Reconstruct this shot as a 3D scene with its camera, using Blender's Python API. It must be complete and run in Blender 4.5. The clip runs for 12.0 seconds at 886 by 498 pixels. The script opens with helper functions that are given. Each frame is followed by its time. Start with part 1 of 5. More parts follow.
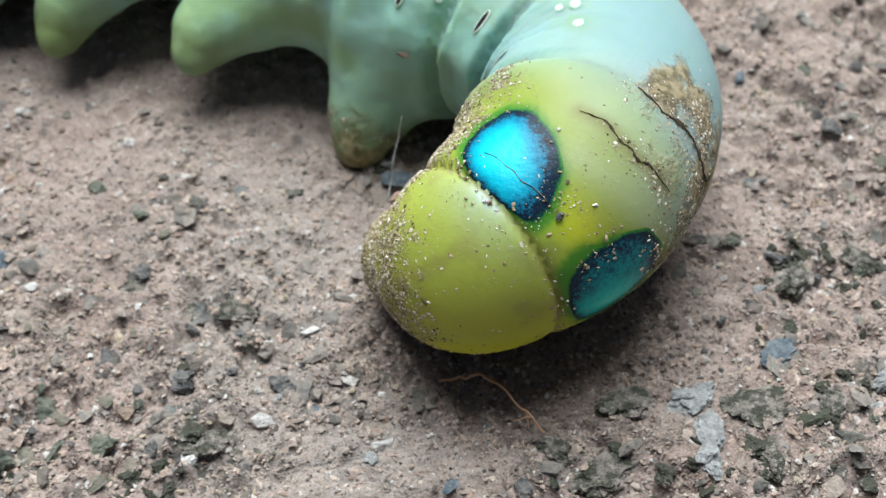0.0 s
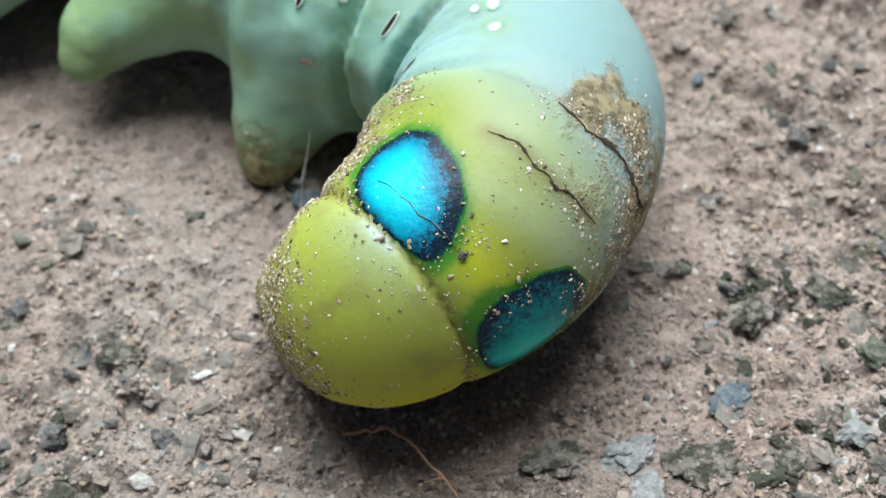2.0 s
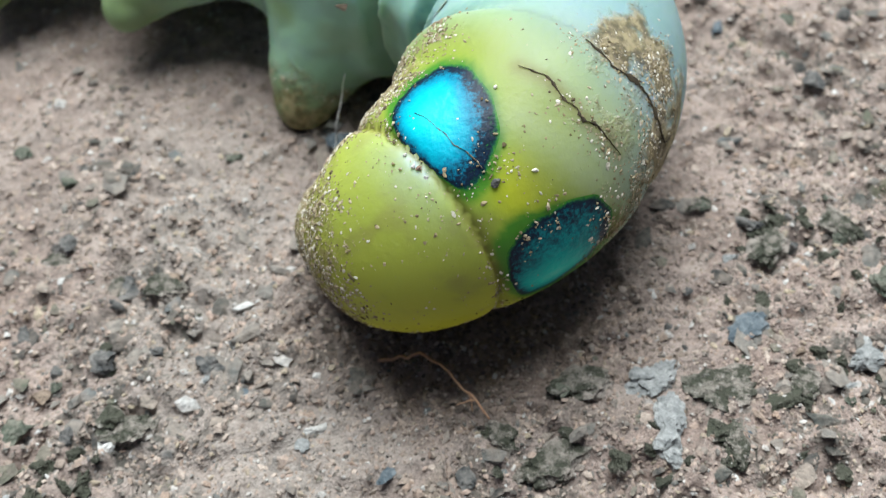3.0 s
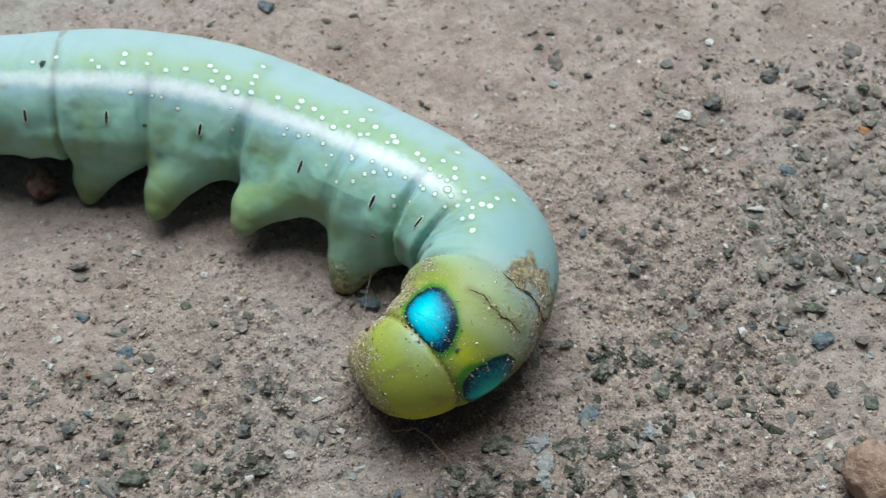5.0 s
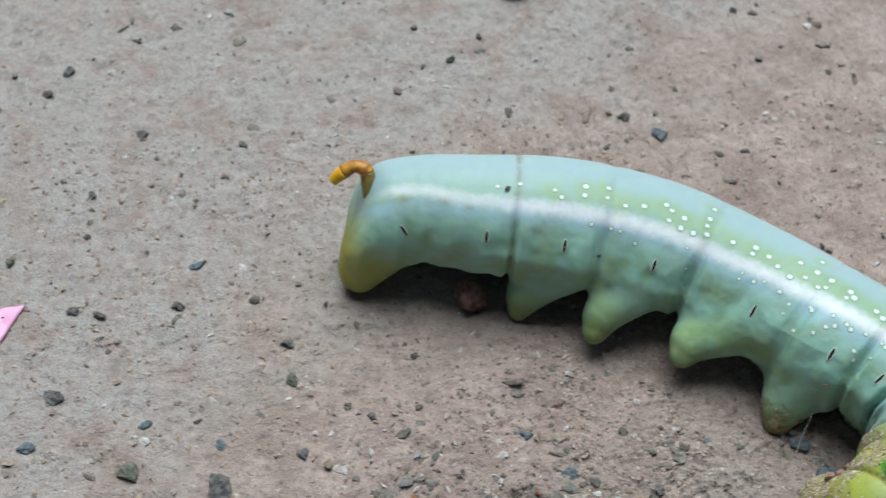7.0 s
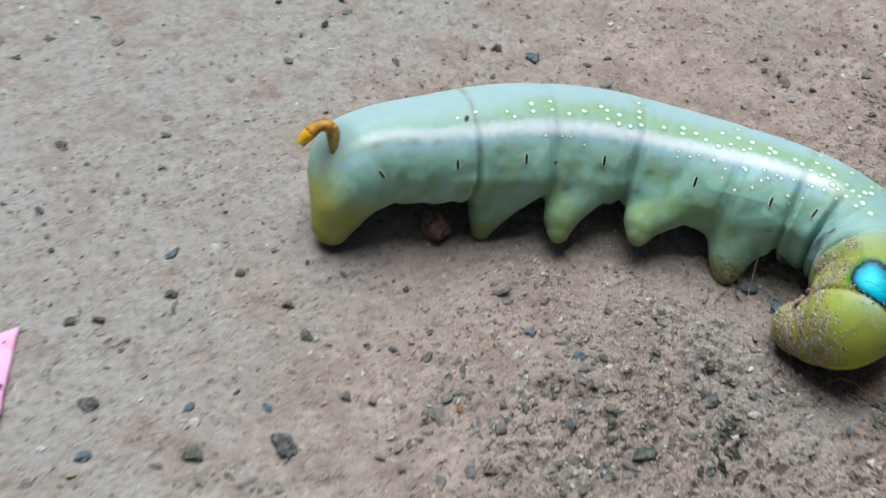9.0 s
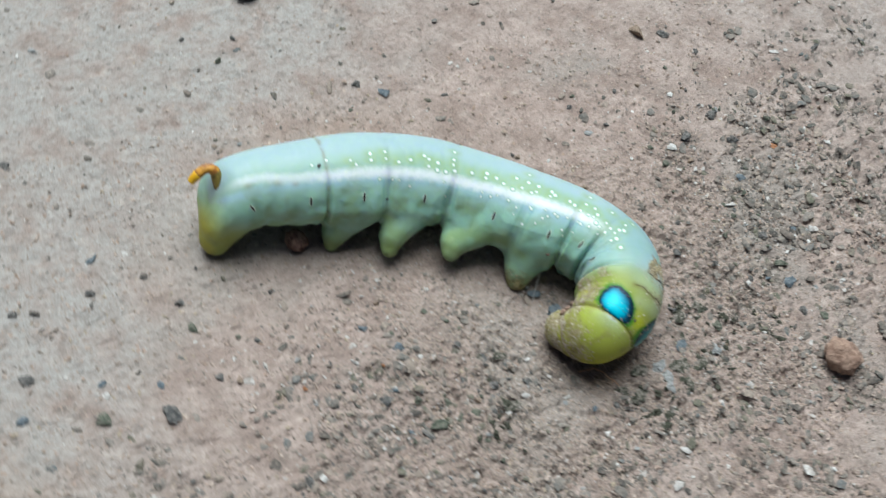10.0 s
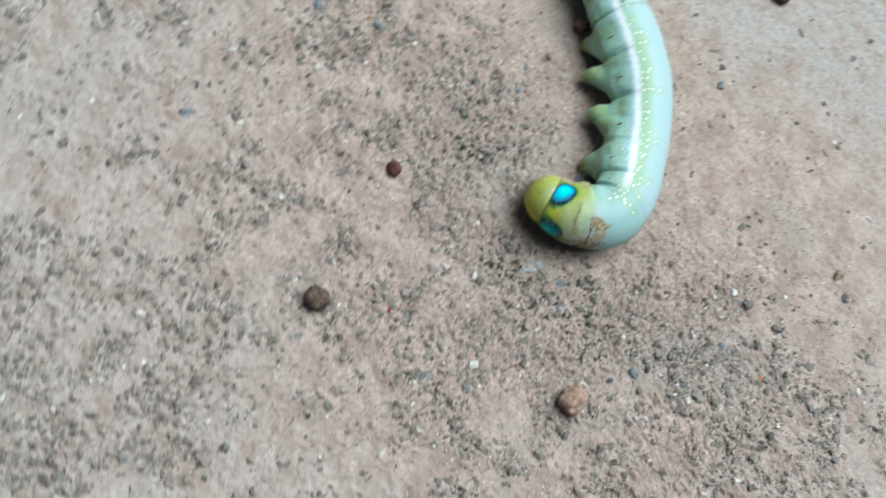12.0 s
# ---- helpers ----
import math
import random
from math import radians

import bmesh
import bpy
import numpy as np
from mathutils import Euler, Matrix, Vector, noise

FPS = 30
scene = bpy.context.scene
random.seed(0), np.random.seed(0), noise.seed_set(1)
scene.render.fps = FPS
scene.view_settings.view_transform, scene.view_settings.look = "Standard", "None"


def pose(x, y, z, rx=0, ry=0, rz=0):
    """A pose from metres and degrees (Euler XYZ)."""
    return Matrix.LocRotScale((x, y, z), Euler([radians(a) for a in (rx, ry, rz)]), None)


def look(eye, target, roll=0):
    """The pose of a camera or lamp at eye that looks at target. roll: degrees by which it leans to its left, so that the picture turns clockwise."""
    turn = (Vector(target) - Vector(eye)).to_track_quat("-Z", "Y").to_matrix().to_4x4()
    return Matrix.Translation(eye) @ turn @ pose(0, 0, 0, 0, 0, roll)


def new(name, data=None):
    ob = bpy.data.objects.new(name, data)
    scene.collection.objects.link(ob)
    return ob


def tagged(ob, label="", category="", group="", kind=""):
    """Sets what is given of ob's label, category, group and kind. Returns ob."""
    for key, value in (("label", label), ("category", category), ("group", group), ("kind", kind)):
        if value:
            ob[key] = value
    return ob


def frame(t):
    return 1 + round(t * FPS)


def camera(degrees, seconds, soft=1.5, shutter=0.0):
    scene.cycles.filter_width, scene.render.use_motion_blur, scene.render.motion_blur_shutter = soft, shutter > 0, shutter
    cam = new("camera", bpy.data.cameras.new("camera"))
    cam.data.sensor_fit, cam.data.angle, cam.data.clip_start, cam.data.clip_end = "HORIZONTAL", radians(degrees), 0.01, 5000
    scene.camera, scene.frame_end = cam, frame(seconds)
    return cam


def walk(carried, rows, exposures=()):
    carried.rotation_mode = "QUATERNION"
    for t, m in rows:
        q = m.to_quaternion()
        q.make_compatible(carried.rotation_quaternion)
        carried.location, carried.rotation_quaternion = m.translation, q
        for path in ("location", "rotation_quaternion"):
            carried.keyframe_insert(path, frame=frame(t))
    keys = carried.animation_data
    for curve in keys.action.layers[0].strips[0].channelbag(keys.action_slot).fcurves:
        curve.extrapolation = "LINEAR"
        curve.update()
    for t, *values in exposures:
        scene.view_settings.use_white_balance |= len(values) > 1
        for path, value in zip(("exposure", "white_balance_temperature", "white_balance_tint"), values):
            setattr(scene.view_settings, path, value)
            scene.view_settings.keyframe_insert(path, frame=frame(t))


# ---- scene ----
cam = camera(35.09, 12.0, soft=1.2, shutter=0.22)
cam.data.dof.use_dof, cam.data.dof.aperture_fstop = True, 95
walk(cam, [
    (0.0, pose(0.00821, -0.05768, 0.05370, 39.69, 2.09, -10.12)),
    (0.2, pose(0.01044, -0.05484, 0.05131, 38.91, 2.93, -9.94)),
    (0.5, pose(0.01249, -0.05085, 0.04766, 38.97, 2.78, -9.96)),
    (1.0, pose(0.01304, -0.05121, 0.04736, 39.22, 2.44, -9.91)),
    (1.5, pose(0.01357, -0.05120, 0.04807, 39.19, 3.00, -9.79)),
    (2.0, pose(0.01401, -0.05172, 0.04901, 38.69, 3.05, -9.85)),
    (2.5, pose(0.01339, -0.05310, 0.04915, 38.15, 3.46, -9.61)),
    (3.0, pose(0.01274, -0.05476, 0.04993, 37.93, 3.47, -9.56)),
    (3.2, pose(0.01193, -0.05913, 0.05601, 38.66, 2.83, -10.23)),
    (4.8, pose(0.00939, -0.07772, 0.09571, 37.86, 1.43, -11.30)),
    (5.0, pose(0.00837, -0.07791, 0.09774, 37.42, 1.20, -10.36)),
    (5.5, pose(0.00293, -0.07419, 0.10446, 37.16, 0.27, -7.79)),
    (6.0, pose(-0.00270, -0.07057, 0.10918, 37.38, -0.31, -6.17)),
    (6.5, pose(-0.01080, -0.06630, 0.10799, 37.76, -1.10, -5.23)),
    (7.0, pose(-0.02864, -0.06905, 0.10731, 38.79, -1.55, -6.05)),
    (7.2, pose(-0.03367, -0.06783, 0.10640, 39.00, -1.41, -7.53)),
    (8.8, pose(-0.06201, -0.06052, 0.10437, 41.27, -4.71, -25.80)),
    (8.9, pose(-0.06362, -0.06506, 0.10605, 40.98, -4.92, -25.76)),
    (9.0, pose(-0.06689, -0.06962, 0.10897, 40.01, -6.74, -26.07)),
    (9.1, pose(-0.07499, -0.07270, 0.12139, 39.46, -7.60, -25.01)),
    (9.2, pose(-0.07584, -0.07076, 0.13262, 38.37, -7.31, -26.06)),
    (9.3, pose(-0.07834, -0.07041, 0.14224, 37.07, -8.52, -26.79)),
    (9.5, pose(-0.07756, -0.06943, 0.15337, 33.72, -9.50, -29.44)),
    (9.7, pose(-0.07776, -0.06757, 0.15709, 33.32, -9.60, -30.05)),
    (10.0, pose(-0.06780, -0.08097, 0.15731, 33.68, -10.02, -26.15)),
    (10.2, pose(-0.06006, -0.10118, 0.16476, 34.01, -11.27, -16.98)),
    (10.5, pose(-0.04767, -0.11567, 0.18898, 33.41, -13.59, -6.80)),
    (10.6, pose(-0.04310, -0.12807, 0.19522, 33.14, -14.64, -2.82)),
    (10.7, pose(-0.03995, -0.14080, 0.19985, 32.58, -14.80, 2.92)),
    (10.8, pose(-0.03658, -0.14291, 0.19649, 32.57, -14.41, 5.78)),
    (11.0, pose(-0.00904, -0.15314, 0.21346, 29.86, -11.30, 18.20)),
    (11.2, pose(0.00519, -0.14163, 0.21871, 28.21, -11.78, 23.28)),
    (11.3, pose(0.01099, -0.13735, 0.21709, 27.41, -12.09, 26.12)),
    (11.5, pose(0.02076, -0.13767, 0.22350, 25.94, -12.48, 36.68)),
    (11.8, pose(0.04382, -0.13741, 0.22944, 23.20, -14.78, 50.09)),
    (12.0, pose(0.06545, -0.13392, 0.22455, 21.92, -13.79, 59.36)),
], exposures=[(0.0, 0.70, 6480, 11), (3.2, 0.74, 6480, 9), (4.8, 0.25, 6380, 6), (7.2, 0.14, 6360, 10), (9.5, 0.28, 6420, 9), (12.0, 0.49, 6280, 6)])

# ---- daylight: open shade under a bright overcast sky ----
SUN_UP, SUN_ROUND = 69, 8
world = bpy.data.worlds.new("overcast_sky")
scene.world = world
world.use_nodes = True
wn, wl = world.node_tree.nodes, world.node_tree.links
sky = wn.new("ShaderNodeTexSky")
sky.sky_type, sky.sun_disc = "NISHITA", False
sky.sun_elevation, sky.sun_rotation = radians(SUN_UP), radians(SUN_ROUND)
sky.air_density, sky.dust_density = 1.0, 6.0
wl.new(sky.outputs[0], wn["Background"].inputs[0])
wn["Background"].inputs[1].default_value = 0.024
sun = new("sun", bpy.data.lights.new("sun", "SUN"))
sun.data.energy, sun.data.angle, sun.data.color = 4.2, radians(50), (0.905, 0.985, 1.0)
sun.matrix_world = look((0.3 * math.sin(radians(SUN_ROUND)), 0.3 * math.cos(radians(SUN_ROUND)), 0.3 * math.tan(radians(SUN_UP))), (0, 0, 0))

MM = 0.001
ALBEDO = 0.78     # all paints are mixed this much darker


# ---- material helpers ----
class Nodes:
    """A small builder for one node material."""

    def __init__(self, name):
        self.mat = bpy.data.materials.new(name)
        self.mat.use_nodes = True
        self.tree = self.mat.node_tree
        self.bsdf = self.tree.nodes["Principled BSDF"]
        self.coords = self.tree.nodes.new("ShaderNodeTexCoord").outputs["Object"]

    def put(self, socket, value):
        if isinstance(value, bpy.types.NodeSocket):
            self.tree.links.new(value, socket)
        else:
            socket.default_value = value

    def set(self, **kw):
        for key, value in kw.items():
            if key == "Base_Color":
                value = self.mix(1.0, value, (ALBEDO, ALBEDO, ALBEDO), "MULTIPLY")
            self.put(self.bsdf.inputs[key.replace("_", " ")], value)
        return self

    def noise(self, scale, detail=4, rough=0.6, warp=0.0, vec=None):
        n = self.tree.nodes.new("ShaderNodeTexNoise")
        self.put(n.inputs["Vector"], vec or self.coords)
        n.inputs["Scale"].default_value, n.inputs["Detail"].default_value = scale, detail
        n.inputs["Roughness"].default_value, n.inputs["Distortion"].default_value = rough, warp
        return n.outputs["Fac"]

    def cells(self, scale, out="Distance", feature="F1", vec=None):
        n = self.tree.nodes.new("ShaderNodeTexVoronoi")
        n.feature = feature
        self.put(n.inputs["Vector"], vec or self.coords)
        n.inputs["Scale"].default_value = scale
        return n.outputs[out]

    def math(self, op, a, b=0.0, clamp=False):
        n = self.tree.nodes.new("ShaderNodeMath")
        n.operation, n.use_clamp = op, clamp
        self.put(n.inputs[0], a)
        self.put(n.inputs[1], b)
        return n.outputs[0]

    def step(self, value, lo, hi, a=0.0, b=1.0):
        n = self.tree.nodes.new("ShaderNodeMapRange")
        n.interpolation_type = "SMOOTHSTEP"
        self.put(n.inputs["Value"], value)
        for key, v in (("From Min", lo), ("From Max", hi), ("To Min", a), ("To Max", b)):
            n.inputs[key].default_value = v
        return n.outputs["Result"]

    def mix(self, fac, a, b, blend="MIX"):
        n = self.tree.nodes.new("ShaderNodeMix")
        n.data_type, n.blend_type = "RGBA", blend
        self.put(n.inputs[0], fac)
        for socket, v in ((n.inputs[6], a), (n.inputs[7], b)):
            self.put(socket, (*v, 1) if isinstance(v, tuple) and len(v) == 3 else v)
        return n.outputs[2]

    def ramp(self, fac, stops, constant=False):
        n = self.tree.nodes.new("ShaderNodeValToRGB")
        self.put(n.inputs[0], fac)
        if constant:
            n.color_ramp.interpolation = "CONSTANT"
        while len(n.color_ramp.elements) < len(stops):
            n.color_ramp.elements.new(0.5)
        for el, (at, col) in zip(n.color_ramp.elements, stops):
            el.position, el.color = at, (*col, 1)
        return n.outputs[0]

    def attr(self, name, out="Fac"):
        n = self.tree.nodes.new("ShaderNodeAttribute")
        n.attribute_name = name
        return n.outputs[out]

    def island(self):
        return self.tree.nodes.new("ShaderNodeNewGeometry").outputs["Random Per Island"]

    def each(self):
        return self.tree.nodes.new("ShaderNodeObjectInfo").outputs["Random"]

    def bump(self, height, strength, distance):
        n = self.tree.nodes.new("ShaderNodeBump")
        n.inputs["Strength"].default_value, n.inputs["Distance"].default_value = strength, distance
        self.put(n.inputs["Height"], height)
        self.put(self.bsdf.inputs["Normal"], n.outputs[0])
        return self


# ---- materials ----
def ground_material():
    m = Nodes("weathered_cement")
    broad = m.noise(28, 5, 0.6, 0.3)
    mid = m.noise(160, 5, 0.65)
    fine = m.noise(1100, 4, 0.7)
    grit = m.attr("grit")
    col = m.mix(m.step(mid, 0.32, 0.68), (0.425, 0.32, 0.278), (0.67, 0.535, 0.478))
    col = m.mix(m.step(broad, 0.50, 0.68), col, (0.49, 0.435, 0.395))
    col = m.mix(m.math("MULTIPLY", m.attr("grey"), m.step(mid, 0.25, 0.6)), col, (0.55, 0.53, 0.505))
    col = m.mix(m.attr("rust"), col, (0.52, 0.35, 0.26))
    col = m.mix(m.step(fine, 0.22, 0.62, 0.35, 1.0), (0.28, 0.21, 0.175), col)
    col = m.mix(m.step(m.noise(5200, 3, 0.7), 0.36, 0.64, 0.30, 0.0), col, (0.12, 0.095, 0.082))
    col = m.mix(m.step(m.noise(4300, 3, 0.7), 0.55, 0.70, 0.0, 0.45), col, (0.60, 0.53, 0.48))
    # soft pale and dark blotches a few millimetres wide
    col = m.mix(m.step(m.noise(430, 5, 0.6), 0.54, 0.72, 0.0, 0.30), col, (0.72, 0.63, 0.56))
    col = m.mix(m.step(m.noise(310, 5, 0.65, 0.4), 0.56, 0.74, 0.0, 0.42), col, (0.27, 0.235, 0.205))
    # dark reddish soil lying on it
    soil = m.math("MULTIPLY", m.attr("soil"), m.step(m.noise(900, 4, 0.7), 0.30, 0.62, 0.55, 1.0))
    col = m.mix(m.math("MULTIPLY", soil, 0.76), col, m.mix(m.step(m.noise(2600, 3), 0.35, 0.65), (0.10, 0.062, 0.046), (0.27, 0.185, 0.145)))
    # grains set in the cement
    cell = m.cells(900, "Color")
    near = m.cells(900)
    sep = m.tree.nodes.new("ShaderNodeSeparateColor")
    m.put(sep.inputs[0], cell)
    spot = m.math("MULTIPLY", m.math("MULTIPLY", m.step(near, 0.22, 0.36, 1, 0), m.step(sep.outputs[0], 0.80, 0.84)), m.step(grit, 0.0, 0.5, 0.35, 1.0))
    grain = m.ramp(sep.outputs[1], [(0.0, (0.05, 0.055, 0.055)), (0.35, (0.13, 0.14, 0.14)), (0.55, (0.36, 0.29, 0.24)), (0.8, (0.46, 0.36, 0.30)), (0.94, (0.65, 0.64, 0.62))], True)
    col = m.mix(m.math("MULTIPLY", spot, 0.8), col, grain)
    dark = m.math("MULTIPLY", grit, m.step(m.noise(620, 4, 0.75), 0.48, 0.60))
    col = m.mix(m.math("MULTIPLY", dark, 0.62), col, (0.075, 0.078, 0.066))
    moss = m.math("MULTIPLY", m.step(m.noise(230, 3), 0.62, 0.72), grit)
    col = m.mix(m.math("MULTIPLY", moss, 0.4), col, (0.12, 0.14, 0.06))
    m.set(Base_Color=col, Roughness=m.step(fine, 0.3, 0.7, 0.75, 0.95), Specular_IOR_Level=0.3)
    h = m.math("ADD", m.math("MULTIPLY", fine, 0.6), m.math("MULTIPLY", m.noise(3800, 4, 0.7), 0.55))
    h = m.math("ADD", h, m.math("MULTIPLY", spot, 0.25))
    return m.bump(h, 1.0, 0.0005).mat


def stone_material(name, stops, per_island=False, rough=0.85, shine=0.3):
    m = Nodes(name)
    pick = m.island() if per_island else m.each()
    col = m.ramp(pick, stops, True)
    n = m.noise(900, 5, 0.7)
    col = m.mix(m.step(n, 0.30, 0.65, 0.0, 0.62), col, (0.44, 0.36, 0.305))
    col = m.mix(m.step(m.noise(3000, 3), 0.35, 0.7, 0.35, 0.0), col, (0.04, 0.04, 0.04))
    m.set(Base_Color=col, Roughness=rough, Specular_IOR_Level=shine)
    return m.bump(m.noise(2500, 4, 0.7), 0.7, 0.0003).mat


def plain_stone(name, a, b, rough=0.85, scale=1300):
    m = Nodes(name)
    n = m.noise(scale, 5, 0.7)
    m.set(Base_Color=m.mix(m.step(n, 0.35, 0.65), a, b), Roughness=rough, Specular_IOR_Level=0.35)
    return m.bump(m.noise(2600, 4, 0.7), 0.8, 0.0004).mat


def crumb_material(name, lo, hi):
    """Old cement broken into lumps: pinkish grey, with dark mossy hollows."""
    m = Nodes(name)
    col = m.mix(m.step(m.noise(420, 4, 0.65), 0.38, 0.60), (0.24, 0.225, 0.19), (0.46, 0.40, 0.355))
    hollow = m.noise(1150, 4, 0.7)
    col = m.mix(m.step(hollow, lo, hi, 0.85, 0.0), col, (0.052, 0.06, 0.04))
    col = m.mix(m.step(m.noise(3200, 3), 0.58, 0.70, 0.0, 0.5), col, (0.62, 0.58, 0.53))
    m.set(Base_Color=col, Roughness=0.93, Specular_IOR_Level=0.25)
    return m.bump(m.math("ADD", hollow, m.noise(3000, 4, 0.7)), 1.0, 0.0005).mat


def skin_material():
    m = Nodes("caterpillar_skin")
    along, around = m.attr("along"), m.attr("around")
    col = m.attr("pigment_and_light", "Color")
    blot = m.noise(330, 4, 0.6)
    fine = m.noise(2600, 3, 0.6)
    col = m.mix(m.step(blot, 0.3, 0.7, 0.0, 0.22), col, m.mix(1.0, col, (0.80, 0.93, 0.78), "MULTIPLY"))
    # white line along the flank, with a woolly edge
    wob = m.math("MULTIPLY", m.math("SUBTRACT", m.noise(1500, 4, 0.7), 0.5), 9.0)
    off = m.math("ABSOLUTE", m.math("SUBTRACT", m.math("ADD", around, wob), m.attr("line")))
    cloud = m.step(m.noise(520, 3, 0.6), 0.25, 0.6, 0.72, 1.0)
    band = m.math("MULTIPLY", m.math("MULTIPLY", m.step(off, 0.5, 11.5, 1, 0), cloud), m.attr("white"))
    col = m.mix(m.math("MULTIPLY", band, 0.95), col, (0.90, 0.96, 1.0))
    # soil smeared into the skin
    soil = m.step(m.math("ADD", m.attr("soil"), m.math("MULTIPLY", m.math("SUBTRACT", m.noise(700, 5, 0.75), 0.5), 1.7)), 0.32, 1.0)
    col = m.mix(m.math("MULTIPLY", soil, 0.9), col, m.mix(m.step(m.noise(1900, 3), 0.35, 0.65), (0.15, 0.105, 0.045), (0.46, 0.36, 0.20)))
    m.set(Base_Color=col, Roughness=m.mix(soil, (0.44, 0.44, 0.44), (0.9, 0.9, 0.9)), Specular_IOR_Level=0.26, Subsurface_Weight=0.5, Subsurface_Scale=0.0010)
    m.bsdf.inputs["Subsurface Radius"].default_value = (0.9, 1.0, 0.45)
    h = m.math("ADD", m.math("MULTIPLY", blot, 0.16), m.math("ADD", m.math("MULTIPLY", fine, 0.10), m.math("MULTIPLY", soil, 0.5)))
    # fine rings of wrinkles across each segment
    ring = m.math("SINE", m.math("ADD", m.math("MULTIPLY", along, 4.2), m.math("MULTIPLY", m.noise(260, 3), 9.0)))
    h = m.math("ADD", h, m.math("MULTIPLY", ring, m.step(along, 60, 62, 0.05, 0.006)))
    return m.bump(h, 0.55, 0.0004).mat


def eyespot_material(name, stops):
    m = Nodes(name)
    rad = m.attr("rad")
    cloud = m.math("MULTIPLY", m.math("SUBTRACT", m.noise(900, 4, 0.7), 0.5), 0.30)
    # scales that break up the dark border
    flecks = m.math("MULTIPLY", m.math("SUBTRACT", m.noise(5200, 3, 0.75), 0.5), m.step(rad, 0.40, 0.78, 0.03, 0.50))
    inner = m.math("ADD", rad, m.math("MULTIPLY", m.math("ADD", cloud, flecks), m.step(rad, 0.86, 0.97, 1.0, 0.25)))
    m.set(Base_Color=m.ramp(inner, stops), Roughness=0.34, Specular_IOR_Level=0.15, Metallic=0.0)
    return m.bump(m.math("ADD", m.noise(2500, 3), m.noise(700, 2)), 0.18, 0.0003).mat


def simple(name, a, b, rough=0.6, scale=900, bump=0.4, **kw):
    m = Nodes(name)
    m.set(Base_Color=m.mix(m.step(m.noise(scale, 4), 0.35, 0.65), a, b), Roughness=rough, **kw)
    return m.bump(m.noise(scale * 2.5, 3), bump, 0.0002).mat


def dust_material():
    m = Nodes("sand_on_skin")
    col = m.ramp(m.island(), [(0.0, (0.60, 0.51, 0.36)), (0.26, (0.46, 0.37, 0.23)), (0.52, (0.14, 0.105, 0.06)), (0.62, (0.34, 0.27, 0.16)), (0.78, (0.90, 0.85, 0.74))], True)
    col = m.mix(m.step(m.noise(2400, 3), 0.35, 0.7, 0.0, 0.4), col, (0.25, 0.19, 0.09))
    m.set(Base_Color=col, Roughness=0.8, Specular_IOR_Level=0.3)
    return m.bump(m.noise(4000, 3), 0.5, 0.0002).mat


GRIT = [(0.0, (0.045, 0.05, 0.05)), (0.18, (0.09, 0.10, 0.092)), (0.36, (0.18, 0.185, 0.175)), (0.52, (0.135, 0.15, 0.105)), (0.64, (0.29, 0.275, 0.25)),
        (0.80, (0.42, 0.355, 0.30)), (0.93, (0.13, 0.17, 0.185)), (0.97, (0.80, 0.79, 0.77))]
SAND = [(0.0, (0.62, 0.46, 0.38)), (0.26, (0.76, 0.62, 0.53)), (0.48, (0.50, 0.39, 0.32)), (0.62, (0.40, 0.35, 0.31)), (0.74, (0.55, 0.39, 0.30)), (0.82, (0.60, 0.50, 0.36)), (0.89, (0.20, 0.20, 0.19)), (0.925, (0.88, 0.86, 0.83))]
M_GROUND = ground_material()
M_GRIT = stone_material("loose_grit", GRIT, True)
M_SAND = stone_material("loose_sand", SAND, True)
SOIL = [(0.0, (0.09, 0.055, 0.04)), (0.30, (0.17, 0.11, 0.08)), (0.55, (0.28, 0.19, 0.145)), (0.74, (0.05, 0.04, 0.033)), (0.88, (0.42, 0.31, 0.24))]
M_SOIL = stone_material("loose_soil", SOIL, True)
M_SKIN = skin_material()
RIM = [(0.80, (0.008, 0.030, 0.060)), (0.90, (0.008, 0.014, 0.034)), (0.95, (0.008, 0.07, 0.05)), (1.0, (0.06, 0.26, 0.03))]
M_EYE = eyespot_material("blue_eyespot_enamel", [(0.0, (0.04, 0.90, 0.96)), (0.26, (0.004, 0.72, 0.86)), (0.46, (0.002, 0.52, 0.70)), (0.68, (0.004, 0.24, 0.40))] + RIM)
M_EYE_TEAL = eyespot_material("teal_eyespot_enamel", [(0.0, (0.24, 0.95, 0.76)), (0.30, (0.01, 0.80, 0.68)), (0.54, (0.001, 0.52, 0.50)), (0.70, (0.003, 0.20, 0.24))] + RIM)
M_DARK = plain_stone("dark_grey_gravel", (0.075, 0.078, 0.08), (0.27, 0.255, 0.24))
M_BLUE = plain_stone("blue_grey_slate", (0.085, 0.115, 0.14), (0.235, 0.27, 0.295))
M_SILVER = plain_stone("silver_grey_flake", (0.26, 0.27, 0.27), (0.50, 0.505, 0.50))
M_GREEN = plain_stone("green_grey_gravel", (0.075, 0.095, 0.07), (0.25, 0.245, 0.20))
M_TAN = plain_stone("tan_gravel", (0.26, 0.19, 0.14), (0.42, 0.33, 0.26))
M_WHITE = plain_stone("white_grain", (0.62, 0.60, 0.57), (0.85, 0.84, 0.82), 0.5)
M_ORANGE = plain_stone("orange_grain", (0.40, 0.17, 0.08), (0.52, 0.27, 0.15))
M_RED = plain_stone("red_grain", (0.32, 0.03, 0.03), (0.48, 0.09, 0.08))
M_BROWN = plain_stone("dark_earth_clod", (0.035, 0.026, 0.02), (0.20, 0.14, 0.10), 0.95, 900)
